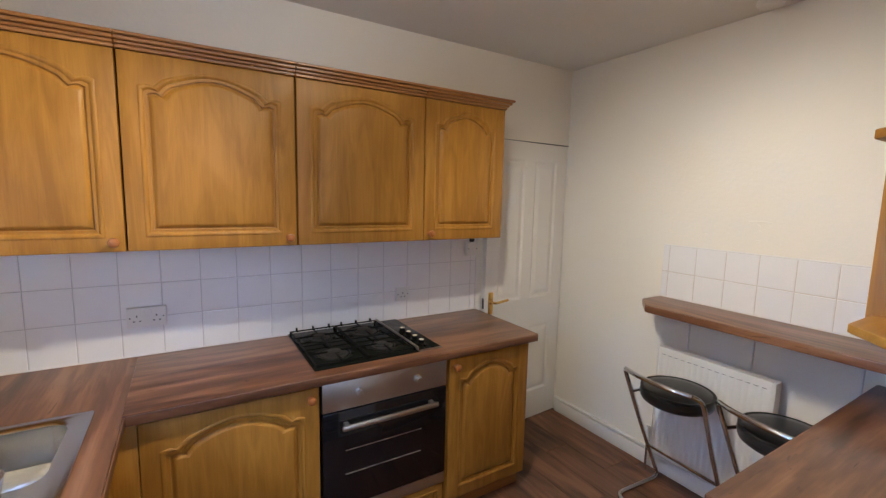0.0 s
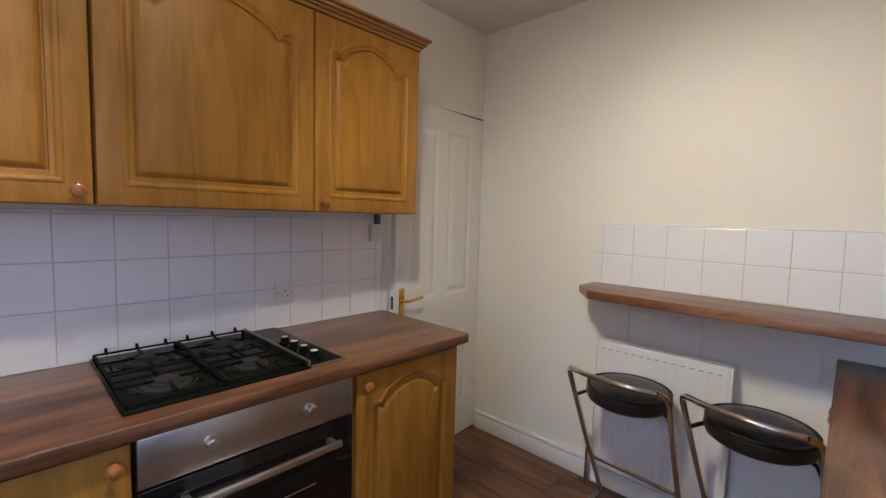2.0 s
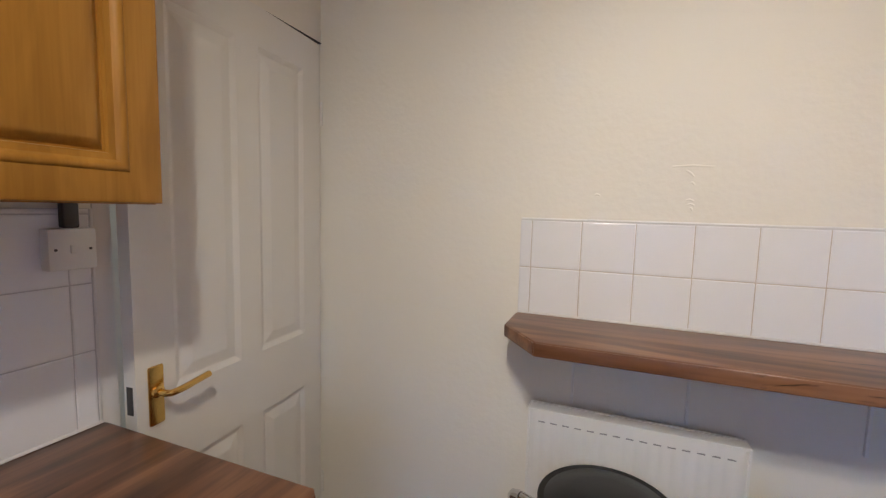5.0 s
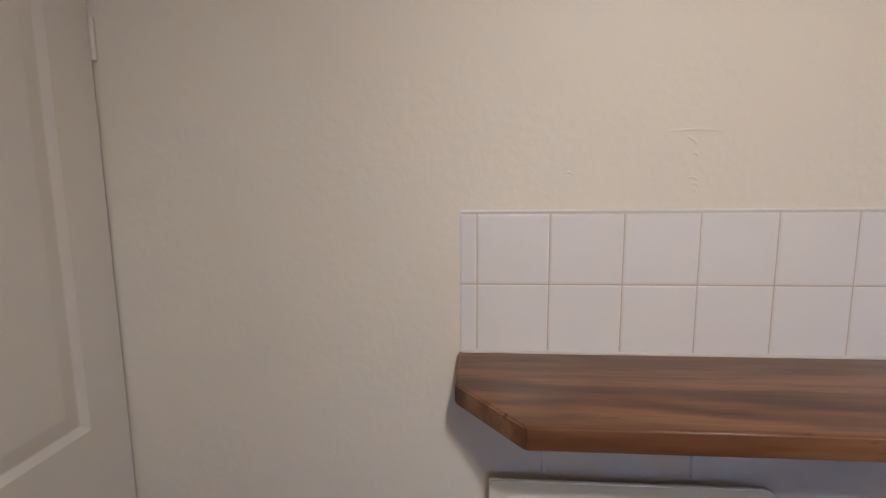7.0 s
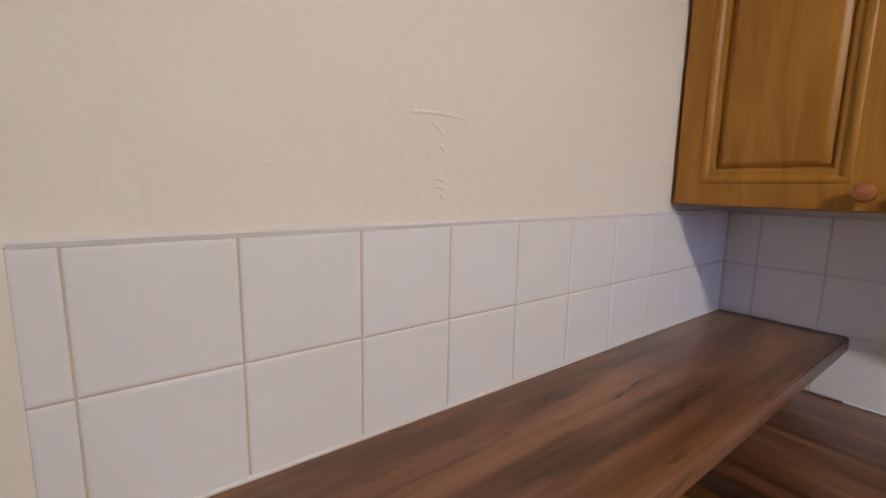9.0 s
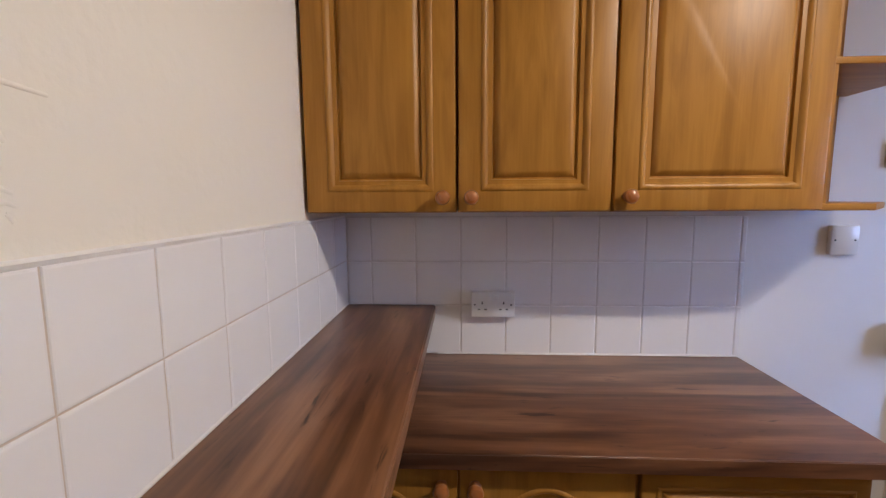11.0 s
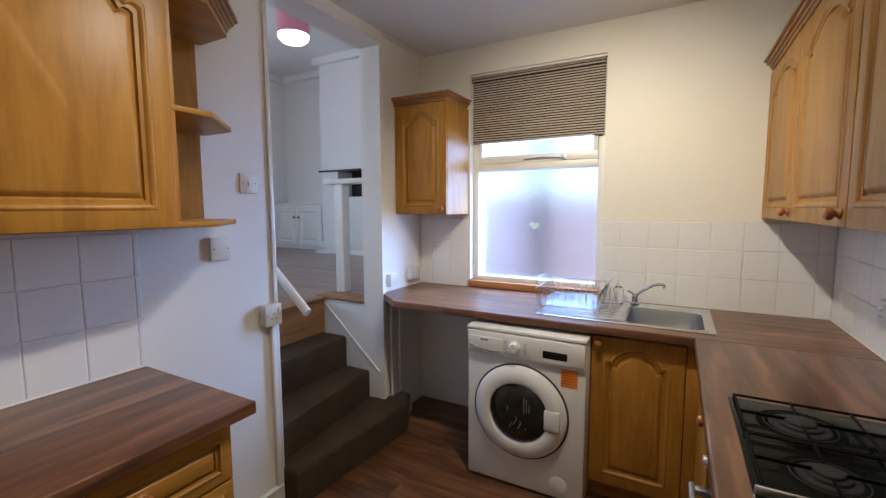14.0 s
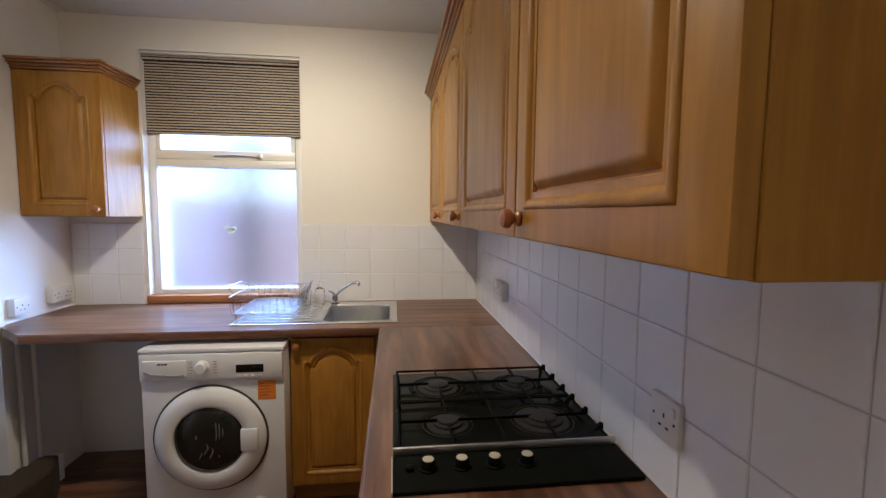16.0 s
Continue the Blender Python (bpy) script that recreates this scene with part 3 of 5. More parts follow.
def hob():
    """A gas hob; local x runs along the counter, y towards the wall."""
    u = thing("gas_hob", on_west(0.546, 1.303, 0.91), "black glass four-burner gas hob with iron pan supports", "hob")
    part("glass_plate", boxed(0, 0.615, 0, 0.525, 0, 0.010, bevel=0.003), M_HOB, u)
    for x, y, r in ((0.125, 0.14, 0.052), (0.125, 0.39, 0.042), (0.36, 0.14, 0.042), (0.36, 0.39, 0.060)):
        part("burner_well", lathe(bmesh.new(), [(r + 0.040, 0.0095), (r + 0.038, 0.0112), (r + 0.020, 0.0108), (r + 0.016, 0.0104)], pose(x, y, 0), 36), M_HOB, u, "shallow dished burner well")
        part("burner", lathe(bmesh.new(), [(r + 0.012, 0.0105), (r + 0.010, 0.0135), (r * 0.9, 0.014), (r * 0.88, 0.020), (r * 0.62, 0.021), (r * 0.62, 0.025), (r * 0.57, 0.027), (0.002, 0.0275)], pose(x, y, 0), 28),
             M_BURN, u, "dull grey burner ring and cap")
        part("burner_ring", tube(bmesh.new(), [(x + (r + 0.022) * math.cos(radians(a)), y + (r + 0.022) * math.sin(radians(a)), 0.0115) for a in range(0, 361, 12)], 0.0016, 6), M_BURN, u, "thin worn ring")
    for x0 in (0.010, 0.247):
        bm = bmesh.new()
        x1, y0, y1, z = x0 + 0.228, 0.014, 0.511, 0.025
        for a, b in (((x0, y0), (x1, y0)), ((x1, y0), (x1, y1)), ((x1, y1), (x0, y1)), ((x0, y1), (x0, y0)), ((x0, 0.265), (x1, 0.265))):
            lx, hx, ly, hy = min(a[0], b[0]), max(a[0], b[0]), min(a[1], b[1]), max(a[1], b[1])
            box(bm, lx - 0.0035, hx + 0.0035, ly - 0.0035, hy + 0.0035, z - 0.006, z, bevel=0.0015, segments=1)
        for cy in (0.14, 0.39):
            cx = (x0 + x1) / 2
            for a, b in (((x0, cy), (cx - 0.03, cy)), ((x1, cy), (cx + 0.03, cy)), ((cx, cy - 0.122), (cx, cy - 0.03)), ((cx, cy + 0.122), (cx, cy + 0.03))):
                lx, hx, ly, hy = min(a[0], b[0]), max(a[0], b[0]), min(a[1], b[1]), max(a[1], b[1])
                box(bm, lx - 0.0026, hx + 0.0026, ly - 0.0026, hy + 0.0026, z - 0.005, z + 0.003, bevel=0.001, segments=1)
        for cx in (x0 + 0.03, (x0 + x1) / 2, x1 - 0.03):
            fin = [(y1 - 0.022, z - 0.002), (y1 + 0.004, z - 0.002), (y1 + 0.004, z + 0.015), (y1 - 0.003, z + 0.017)]
            sides = [[bm.verts.new((cx + e, py, pz)) for py, pz in fin] for e in (-0.0035, 0.0035)]
            bm.faces.new(sides[0][::-1])
            bm.faces.new(sides[1])
            for k in range(4):
                bm.faces.new((sides[0][k], sides[0][(k + 1) % 4], sides[1][(k + 1) % 4], sides[1][k]))
        for cx, cy in ((x0, y0), (x1, y0), (x0, y1), (x1, y1)):
            tube(bm, [(cx, cy, 0.009), (cx, cy, z - 0.003)], 0.005, 6)
        part("pan_support", bm, M_IRON, u, "black cast iron pan support")
    part("divider_bar", boxed(0.484, 0.491, 0.0, 0.525, 0.008, 0.028, bevel=0.002), M_STEEL, u, "narrow upright steel divider bar")
    part("edge_trim", boxed(0.493, 0.617, -0.003, 0.0, 0.001, 0.011), M_STEEL, u, "thin steel edge of the control strip")
    for i in range(4):
        k = part("knob", lathe(bmesh.new(), [(0.019, 0.010), (0.019, 0.013), (0.0155, 0.015), (0.0145, 0.030), (0.0135, 0.032)], pose(0.545, 0.075 + 0.072 * i, 0)), M_IRON, u, "black hob knob")
        # The pale disc stands in for light reflected off the black knob.
        part("knob_face", lathe(bmesh.new(), [(0.0125, 0.0318), (0.0118, 0.0332), (0.009, 0.0336)], pose(0.545, 0.075 + 0.072 * i, 0)), M_PAD, k, "knob face with a pale reflection painted on")
    part("ignition_button", lathe(bmesh.new(), [(0.009, 0.010), (0.009, 0.018), (0.006, 0.020)], pose(0.545, 0.035, 0), 14), M_IRON, u, "small black ignition button")



bm = boxed(0.555, 0.634, 0.57, 0.621, 0.10, 0.866, bevel=0.002)
box(bm, 0.555, 0.582, 0.621, 0.698, 0.10, 0.866, bevel=0.002)
solid("corner_post", bm, M_OAK, "honey oak corner post joining the two cupboard rows", "post")
oven()
hob()


# ---- sink counter under the window ----
FY = 0.665
def sink_worktop():
    u = thing("worktop", pose(0, 0, 0), "dark walnut laminate worktop with a clipped corner under the window", "worktop")
    bm = bmesh.new()
    bx0, bx1, by0, by1 = 0.553, 0.917, 0.135, 0.545
    z0, z1 = 0.87, 0.91
    for s in ((0.0, bx0, 0, FY), (bx0, bx1, 0, by0), (bx0, bx1, by1, FY), (bx1, 1.9, 0, FY)):
        box(bm, *s, z0, z1)
    bmesh.ops.remove_doubles(bm, verts=bm.verts, dist=0.0005)
    prism(bm, [(1.9, 0), (WS, 0), (WS, 0.48), (2.38, 0.515), (2.19, FY), (1.9, FY)], z0, z1)
    part("slab", bm, M_TOP_X, u)
    part("edge_strip", boxed(0.61, 2.188, FY, FY + 0.006, z0 + 0.004, z1 - 0.003, bevel=0.0025), M_TOP_X, u, "walnut laminate edging strip")
    return u


sink_worktop()
base_unit(on_south(1.045, 0.625), 0.43, [("door", 0.004, 0.408, BZ0, BZ1 - 0.006, 0.036, 0.82)], depth=0.5, h=0.75, label="honey oak sink base cupboard beside the washing machine")


def sink():
    u = thing("sink", pose(0, 0, 0.9115), "stainless steel inset sink with a drainer", "sink")
    x0, x1, y0, y1 = 0.525, 1.335, 0.06, 0.585
    bx0, bx1, by0, by1 = 0.565, 0.905, 0.15, 0.53
    bm = bmesh.new()

    def ring(ax, bx, ay, by, r, z, k=6):
        pts = []
        for cx, cy, s in ((bx - r, by - r, 0), (ax + r, by - r, 90), (ax + r, ay + r, 180), (bx - r, ay + r, 270)):
            pts += [(cx + r * math.cos(radians(s + 90 * i / k)), cy + r * math.sin(radians(s + 90 * i / k)), z) for i in range(k + 1)]
        return [bm.verts.new(p) for p in pts]

    rs = [ring(x0, x1, y0, y1, 0.012, -0.001), ring(x0, x1, y0, y1, 0.012, 0.004), ring(x0 + 0.004, x1 - 0.004, y0 + 0.004, y1 - 0.004, 0.012, 0.006),
          ring(x0 + 0.014, x1 - 0.014, y0 + 0.014, y1 - 0.014, 0.012, 0.0035),
          ring(bx0 - 0.012, bx1 + 0.012, by0 - 0.012, by1 + 0.012, 0.062, 0.003), ring(bx0, bx1, by0, by1, 0.055, -0.004),
          ring(bx0 + 0.008, bx1 - 0.008, by0 + 0.008, by1 - 0.008, 0.055, -0.12), ring(bx0 + 0.05, bx1 - 0.05, by0 + 0.05, by1 - 0.05, 0.05, -0.145)]
    k = len(rs[0])
    for a, b in zip(rs, rs[1:]):
        for i in range(k):
            bm.faces.new((a[i], a[(i + 1) % k], b[(i + 1) % k], b[i]))
    bm.faces.new(rs[-1])
    part("bowl", bm, M_SINK, u, "brushed stainless sink bowl and rim")
    for i in range(8):
        y = 0.13 + i * 0.056
        part("drainer_rib", boxed(0.97, 1.29, y - 0.008, y + 0.008, 0.002, 0.0068, bevel=0.002), M_SINK, u)
    part("drain", lathe(bmesh.new(), [(0.034, -0.1445), (0.034, -0.142), (0.02, -0.141), (0.018, -0.1435)], pose(0.74, 0.325, 0)), M_CHROME, u, "chrome waste ring")


def tap():
    u = thing("mixer_tap", pose(0.895, 0.10, 0.918), "chrome mixer tap with a swan spout beside the bowl", "tap")
    part("base", lathe(bmesh.new(), [(0.026, 0), (0.026, 0.006), (0.019, 0.012), (0.018, 0.045), (0.012, 0.052)]), M_CHROME, u)
    part("spout", tube(bmesh.new(), [(0, 0, 0.04), (-0.03, 0.01, 0.075), (-0.10, 0.04, 0.125), (-0.145, 0.06, 0.135), (-0.15, 0.062, 0.112)], 0.0085, 10, 0.02), M_CHROME, u)
    part("lever", tube(bmesh.new(), [(0.0, 0, 0.05), (0.018, -0.005, 0.062), (0.04, -0.01, 0.07)], 0.006, 8), M_CHROME, u, "chrome tap lever")


def soap_bottle():
    u = thing("soap_bottle", pose(0.985, 0.10, 0.9175), "clear pump bottle of washing-up soap by the tap", "bottle")
    part("body", lathe(bmesh.new(), [(0.026, 0), (0.029, 0.004), (0.029, 0.075), (0.024, 0.088), (0.012, 0.095), (0.012, 0.104)]), M_CLEAR, u)
    bm = lathe(bmesh.new(), [(0.014, 0.104), (0.014, 0.116), (0.005, 0.118), (0.005, 0.136)])
    tube(bm, [(0, 0, 0.136), (-0.02, 0.01, 0.136), (-0.035, 0.018, 0.130)], 0.004, 8)
    part("pump", bm, M_PLASTIC, u, "white pump top")


def drinking_glass():
    u = thing("drinking_glass", pose(1.045, 0.22, 0.9185), "clear drinking glass standing on the drainer", "glass")
    part("tumbler", lathe(bmesh.new(), [(0.026, 0), (0.034, 0.10), (0.032, 0.10), (0.024, 0.006)]), M_CLEAR, u)


def dish_rack():
    u = thing("dish_rack", pose(1.20, 0.30, 0.9185), "bright wire dish rack on the drainer", "dish rack")
    x, y, r = 0.165, 0.21, 0.0028
    for z, g in ((0.028, 0.92), (0.115, 1.0)):
        pts = [(-x * g, -y * g, z), (x * g, -y * g, z), (x * g, y * g, z), (-x * g, y * g, z), (-x * g, -y * g, z)]
        part("rim_wire", tube(bmesh.new(), pts, r, 8, 0.03), M_WIRE, u)
    for i in range(15):
        yy = -y * 0.9 + i * y * 1.8 / 14
        part("cross_wire", tube(bmesh.new(), [(-x, yy * 1.05, 0.115), (-x * 0.92, yy, 0.028), (x * 0.92, yy, 0.028), (x, yy * 1.05, 0.115)], r * 0.8, 6), M_WIRE, u)
    for i in range(9):
        xx = -x * 0.85 + i * x * 1.7 / 8
        for t in (-1, 1):
            part("side_wire", tube(bmesh.new(), [(xx, t * y, 0.115), (xx, t * y * 0.92, 0.028)], r * 0.8, 6), M_WIRE, u)
    for s in (-1, 1):
        part("handle", tube(bmesh.new(), [(s * x, -0.12, 0.115), (s * (x + 0.03), -0.11, 0.155), (s * (x + 0.03), 0.11, 0.155), (s * x, 0.12, 0.115)], r, 8, 0.03), M_WIRE, u)
        for t in (-1, 1):
            part("foot", tube(bmesh.new(), [(s * x * 0.85, t * y * 0.8, 0.0), (s * x * 0.85, t * y * 0.8, 0.03)], 0.004, 8), M_WIRE, u)


sink()
tap()
soap_bottle()
drinking_glass()
dish_rack()


def washing_machine():
    u = thing("washing_machine", on_south(1.668, 0.735), "white front-loading washing machine under the worktop", "washing machine")
    w, h = 0.622, 0.85
    part("cabinet", boxed(0, w, 0.016, 0.58, 0.012, h - 0.02, bevel=0.012), M_SHELL, u)
    part("top", boxed(-0.002, w + 0.002, 0.004, 0.58, h - 0.022, h, bevel=0.008), M_SHELL, u)
    fascia = part("control_panel", boxed(0.004, w - 0.004, 0.0, 0.03, 0.705, h - 0.024, bevel=0.008), M_SHELL, u, "white fascia")
    part("drawer", boxed(0.018, 0.205, -0.005, 0.01, 0.722, 0.80, bevel=0.006), M_SHELL, fascia, "detergent drawer")
    bm = bmesh.new()
    tube(bm, [(0.03, -0.006, 0.752), (0.06, -0.008, 0.738), (0.16, -0.008, 0.73), (0.195, -0.006, 0.733)], 0.0045, 8)
    part("drawer_grip", bm, M_SLOT, fascia, "grey bar painted as the shade of the finger grip")
    for x0, ww in ((0.085, 0.014), (0.102, 0.010), (0.114, 0.012)):
        part("mark", boxed(x0, x0 + ww, -0.0056, -0.0048, 0.780, 0.788), M_GREY, fascia)
    part("dial", lathe(bmesh.new(), [(0.031, 0), (0.031, 0.006), (0.026, 0.010), (0.025, 0.028), (0.022, 0.031)], pose(0.272, 0.0, 0.765, 90, 0, 0)), M_SHELL, fascia, "white programme dial")
    for i in range(5):
        for s in (0.215, 0.318):
            part("mark", boxed(s, s + 0.016, -0.0012, 0.0006, 0.737 + i * 0.013, 0.740 + i * 0.013), M_SLOT, fascia)
    part("display", boxed(0.415, 0.535, -0.002, 0.004, 0.735, 0.772, bevel=0.001), M_DARKGLASS, fascia, "black display window")
    for i in range(4):
        part("button", boxed(0.42 + i * 0.03, 0.436 + i * 0.03, -0.004, 0.002, 0.716, 0.724, bevel=0.001), M_SHELL, fascia)
    cx, cz = 0.297, 0.428
    face = pose(cx, 0.014, cz, 90, 0, 0)
    d = part("door", lathe(bmesh.new(), [(0.243, 0.0), (0.243, 0.010), (0.236, 0.022), (0.205, 0.036), (0.168, 0.040), (0.156, 0.034), (0.151, 0.004)], face, 48), M_SHELL, u, "round white porthole door")
    part("door_glass", lathe(bmesh.new(), [(0.152, 0.024), (0.142, 0.030), (0.10, 0.042), (0.04, 0.046), (0.002, 0.0465)], face, 40), M_PORT, d, "dark bulging porthole glass")
    part("gasket", lathe(bmesh.new(), [(0.252, 0.0), (0.252, 0.003), (0.244, 0.004)], face, 48), M_GREY, u, "grey shadow gap seal")
    bm = boxed(0.135, 0.215, -0.045, -0.018, -0.055, 0.055, bevel=0.012)
    part("handle", bm, M_SHELL, d, "white door pull", at=pose(cx, 0.014, cz))
    # Streaks laid on the opaque glass imitate glints from the drum inside.
    for dx, z0, z1, lean in ((-0.045, -0.085, -0.02, 0.018), (-0.02, -0.06, 0.01, 0.02), (0.005, -0.075, -0.01, 0.016), (0.03, -0.02, 0.09, 0.008), (0.045, -0.01, 0.085, 0.006), (0.06, 0.0, 0.075, 0.004),
                             (-0.06, 0.0, 0.05, 0.012), (0.055, -0.09, -0.04, -0.012)):
        rad = math.hypot(dx, (z0 + z1) / 2) / 0.142
        y = 0.014 - 0.0462 + 0.0155 * rad * rad
        part("drum_glint", tube(bmesh.new(), [(cx + dx, y + 0.004, cz + z0), (cx + dx + lean, y - 0.0005, cz + (z0 + z1) / 2), (cx + dx + lean * 0.5, y + 0.004, cz + z1)], 0.0035, 8), M_GLINT, d, "dim streak on the glass, painted as a glint of the drum")
    part("filter_cap", lathe(bmesh.new(), [(0.045, 0), (0.045, 0.003), (0.04, 0.005)], pose(0.50, 0.016, 0.085, 90, 0, 0), 28), M_SHELL, u, "round filter cover")
    lab = part("energy_label", boxed(0.503, 0.583, 0.0145, 0.0160, 0.60, 0.690), M_ORANGE, u, "orange sticker")
    for i, ww in enumerate((0.022, 0.05, 0.044, 0.052, 0.04)):
        part("print_bar", boxed(0.51, 0.51 + ww, 0.0135, 0.0146, 0.674 - i * 0.014, 0.678 - i * 0.014), M_PRINT, lab)
    for k in (0.05, 0.55):
        part("foot", lathe(bmesh.new(), [(0.02, 0), (0.02, 0.008), (0.012, 0.014)], pose(k, 0.06, 0)), M_RUBBER, u)


washing_machine()
wall_unit(on_south(2.403, 0.335, 1.43), 0.40, h=0.72, depth=0.31, knob_side="r", returns="r", label="single honey oak wall cupboard between stairs and window")


# ---- window ----
def window():
    u = thing("window_1", pose(0, 0, 0), "white painted window with frosted glass, lower pane and top light", "window", kind="structure")
    y0, y1 = -0.15, -0.06
    bm = boxed(WX0, WX0 + 0.045, y0, y1, WZ0, WZ1, bevel=0.004)
    box(bm, WX1 - 0.05, WX1, y0, y1, WZ0, WZ1, bevel=0.004)
    box(bm, WX0 + 0.045, WX1 - 0.05, y0, y1, WZ1 - 0.05, WZ1, bevel=0.004)
    box(bm, WX0 + 0.045, WX1 - 0.05, y0, y1, WZ0, WZ0 + 0.03, bevel=0.004)
    f = part("window_frame", bm, M_GLOSS, u, "white gloss painted frame")
    part("transom", boxed(WX0 + 0.045, WX1 - 0.05, y0, y1 + 0.012, 1.73, 1.775, bevel=0.004), M_GLOSS, f)
    bm = boxed(WX0 + 0.047, WX1 - 0.052, y0 + 0.01, y1 + 0.004, 1.777, 1.83, bevel=0.004)
    box(bm, WX0 + 0.047, WX0 + 0.075, y0 + 0.01, y1 + 0.004, 1.83, WZ1 - 0.052, bevel=0.003)
    box(bm, WX1 - 0.08, WX1 - 0.052, y0 + 0.01, y1 + 0.004, 1.83, WZ1 - 0.052, bevel=0.003)
    s = part("top_sash", bm, M_GLOSS, u, "white top-hung sash")
    bm = tube(bmesh.new(), [(1.62, y1 + 0.014, 1.795), (1.50, y1 + 0.02, 1.803), (1.36, y1 + 0.016, 1.795)], 0.005, 8)
    box(bm, 1.34, 1.37, y1 + 0.006, y1 + 0.018, 1.78, 1.81, bevel=0.002)
    part("stay_bar", bm, M_STEEL, s, "metal casement stay")
    g = part("pane", boxed(WX0 + 0.045, WX1 - 0.05, -0.11, -0.106, WZ0 + 0.03, 1.73), M_FROST, u, "frosted glass pane", smooth=False)
    g.visible_shadow = False
    g2 = part("pane", boxed(WX0 + 0.075, WX1 - 0.08, -0.11, -0.106, 1.83, WZ1 - 0.05), M_FROST, u, "frosted glass pane", smooth=False)
    g2.visible_shadow = False
    bm = bmesh.new()
    for k, (dx, dz, rx) in enumerate(((0, 0, 0.020), (-0.018, 0.012, 0.014), (0.020, 0.014, 0.016))):
        lathe(bm, [(rx, 0), (rx, 0.0015)], pose(1.555 + dx, -0.103, 1.345 + dz, 90, 0, 0), 14)
    part("sticker", bm, M_STICKER, g, "small pale bird-shaped sticker")
    part("window_sill", boxed(WX0, WX1, -0.06, 0.012, 0.912, 0.957, bevel=0.006), M_SILL, u, "varnished orange-brown timber sill board")
    part("reveal_trim", boxed(WX1 - 0.012, WX1 - 0.001, -0.058, -0.001, 0.96, WZ1), M_GLOSS, u, "white gloss reveal lining")


def roller_blind():
    u = thing("roller_blind", pose(0, 0, 0), "striped charcoal and beige roller blind pulled partly down", "blind")
    part("fabric", boxed(WX0 + 0.012, WX1 - 0.016, -0.042, -0.040, 1.935, 2.345), M_BLIND, u, smooth=False)
    part("roller", tube(bmesh.new(), [(WX0 + 0.012, -0.036, 2.352), (WX1 - 0.014, -0.036, 2.352)], 0.018, 16), M_BLIND, u)
    part("head_rail", boxed(WX0 + 0.002, WX1 - 0.014, -0.05, -0.004, 2.367, 2.383, bevel=0.003), M_PLASTIC, u, "pale plastic head rail")
    part("bottom_bar", boxed(WX0 + 0.012, WX1 - 0.016, -0.046, -0.036, 1.918, 1.937, bevel=0.003), M_BLIND, u, "fabric-wrapped bottom bar")
    part("chain", tube(bmesh.new(), [(WX0 + 0.006, -0.03, 2.35), (WX0 + 0.006, -0.03, 1.90)], 0.0022, 6), M_PLASTIC, u, "white bead chain")


window()
roller_blind()


# ---- east counter ----
EX = W - 0.595
worktop("worktop", [(EX, 1.968), (W, 1.968), (W, L), (EX, L)], M_TOP_Y, "dark walnut laminate worktop of the east counter", [((EX, 3.30), (EX, 1.972)), ((EX + 0.004, 1.968), (W - 0.004, 1.968))])
base_unit(on_east(EX + 0.028, 2.515), 0.49, [("drawer", 0.004, 0.484, 0.70, BZ1, 0.244, 0.78), ("drawer", 0.004, 0.484, 0.505, 0.695, 0.244, 0.60),
          ("drawer", 0.004, 0.484, 0.31, 0.50, 0.244, 0.405), ("drawer", 0.004, 0.484, BZ0, 0.305, 0.244, 0.205)], depth=0.56, label="honey oak drawer unit at the end of the east counter")
base_unit(on_east(EX + 0.028, 3.303), 0.785, [("door", 0.004, 0.391, BZ0, BZ1, 0.355, 0.815), ("door", 0.395, 0.781, BZ0, BZ1, 0.43, 0.815)], depth=0.56,
          label="double honey oak base cupboard below the breakfast shelf end")
CX = 1.995
wall_unit(on_east(CX, 3.303, UZ), 0.388, depth=W - CX - 0.021, knob_side="r")
wall_unit(on_east(CX, 2.914, UZ), 0.385, depth=W - CX - 0.021, knob_side="l")
wall_unit(on_east(CX, 2.528, UZ), 0.505, depth=W - CX - 0.021, knob_side="l", label="wide honey oak wall cupboard next to the open end shelves")


def end_shelves():
    u = thing("corner_shelf", on_east(CX, 2.022, UZ), "open honey oak end shelves with clipped corners beside the cupboards", "shelf unit")
    d = W - CX
    out = [(0, 0.012), (0.13, 0.012), (0.325, 0.20), (0.325, d), (0, d)]
    for z, t in ((0.0, 0.018), (0.345, 0.018), (0.69, 0.018)):
        part("shelf", prism(bmesh.new(), out, z, z + t, bevel=0.003), M_OAK_X, u)
    part("side_panel", boxed(0.0, 0.012, 0.014, d - 0.012, 0.018, 0.72), M_OAK, u)
    part("back_panel", boxed(0.0, 0.295, d - 0.012, d, 0.018, 0.72), M_OAK, u)
    bm = bmesh.new()
    for dz, o, hh in ((0.0, 0.006, 0.014), (0.014, 0.014, 0.012), (0.026, 0.026, 0.014), (0.040, 0.038, 0.012)):
        prism(bm, [(0, 0.012 - o), (0.13 + o * 0.4, 0.012 - o), (0.325 + o, 0.20 - o * 0.4), (0.325 + o, d), (0, d)], 0.71 + dz, 0.71 + dz + hh, bevel=0.002)
    part("cornice", bm, M_TRIM, u, "moulded darker oak cornice")


end_shelves()

# ---- breakfast shelf, radiator, stools ----
worktop("breakfast_shelf", [(0.795, 3.14), (0.905, 2.998), (W, 2.998), (W, L), (0.795, L)], M_TOP_X, "long walnut laminate breakfast shelf with a clipped corner", [((0.795, 3.30), (0.795, 3.143)), ((0.797, 3.137), (0.903, 3.0)), ((0.908, 2.998), (W - 0.002, 2.998))], z1=1.085)


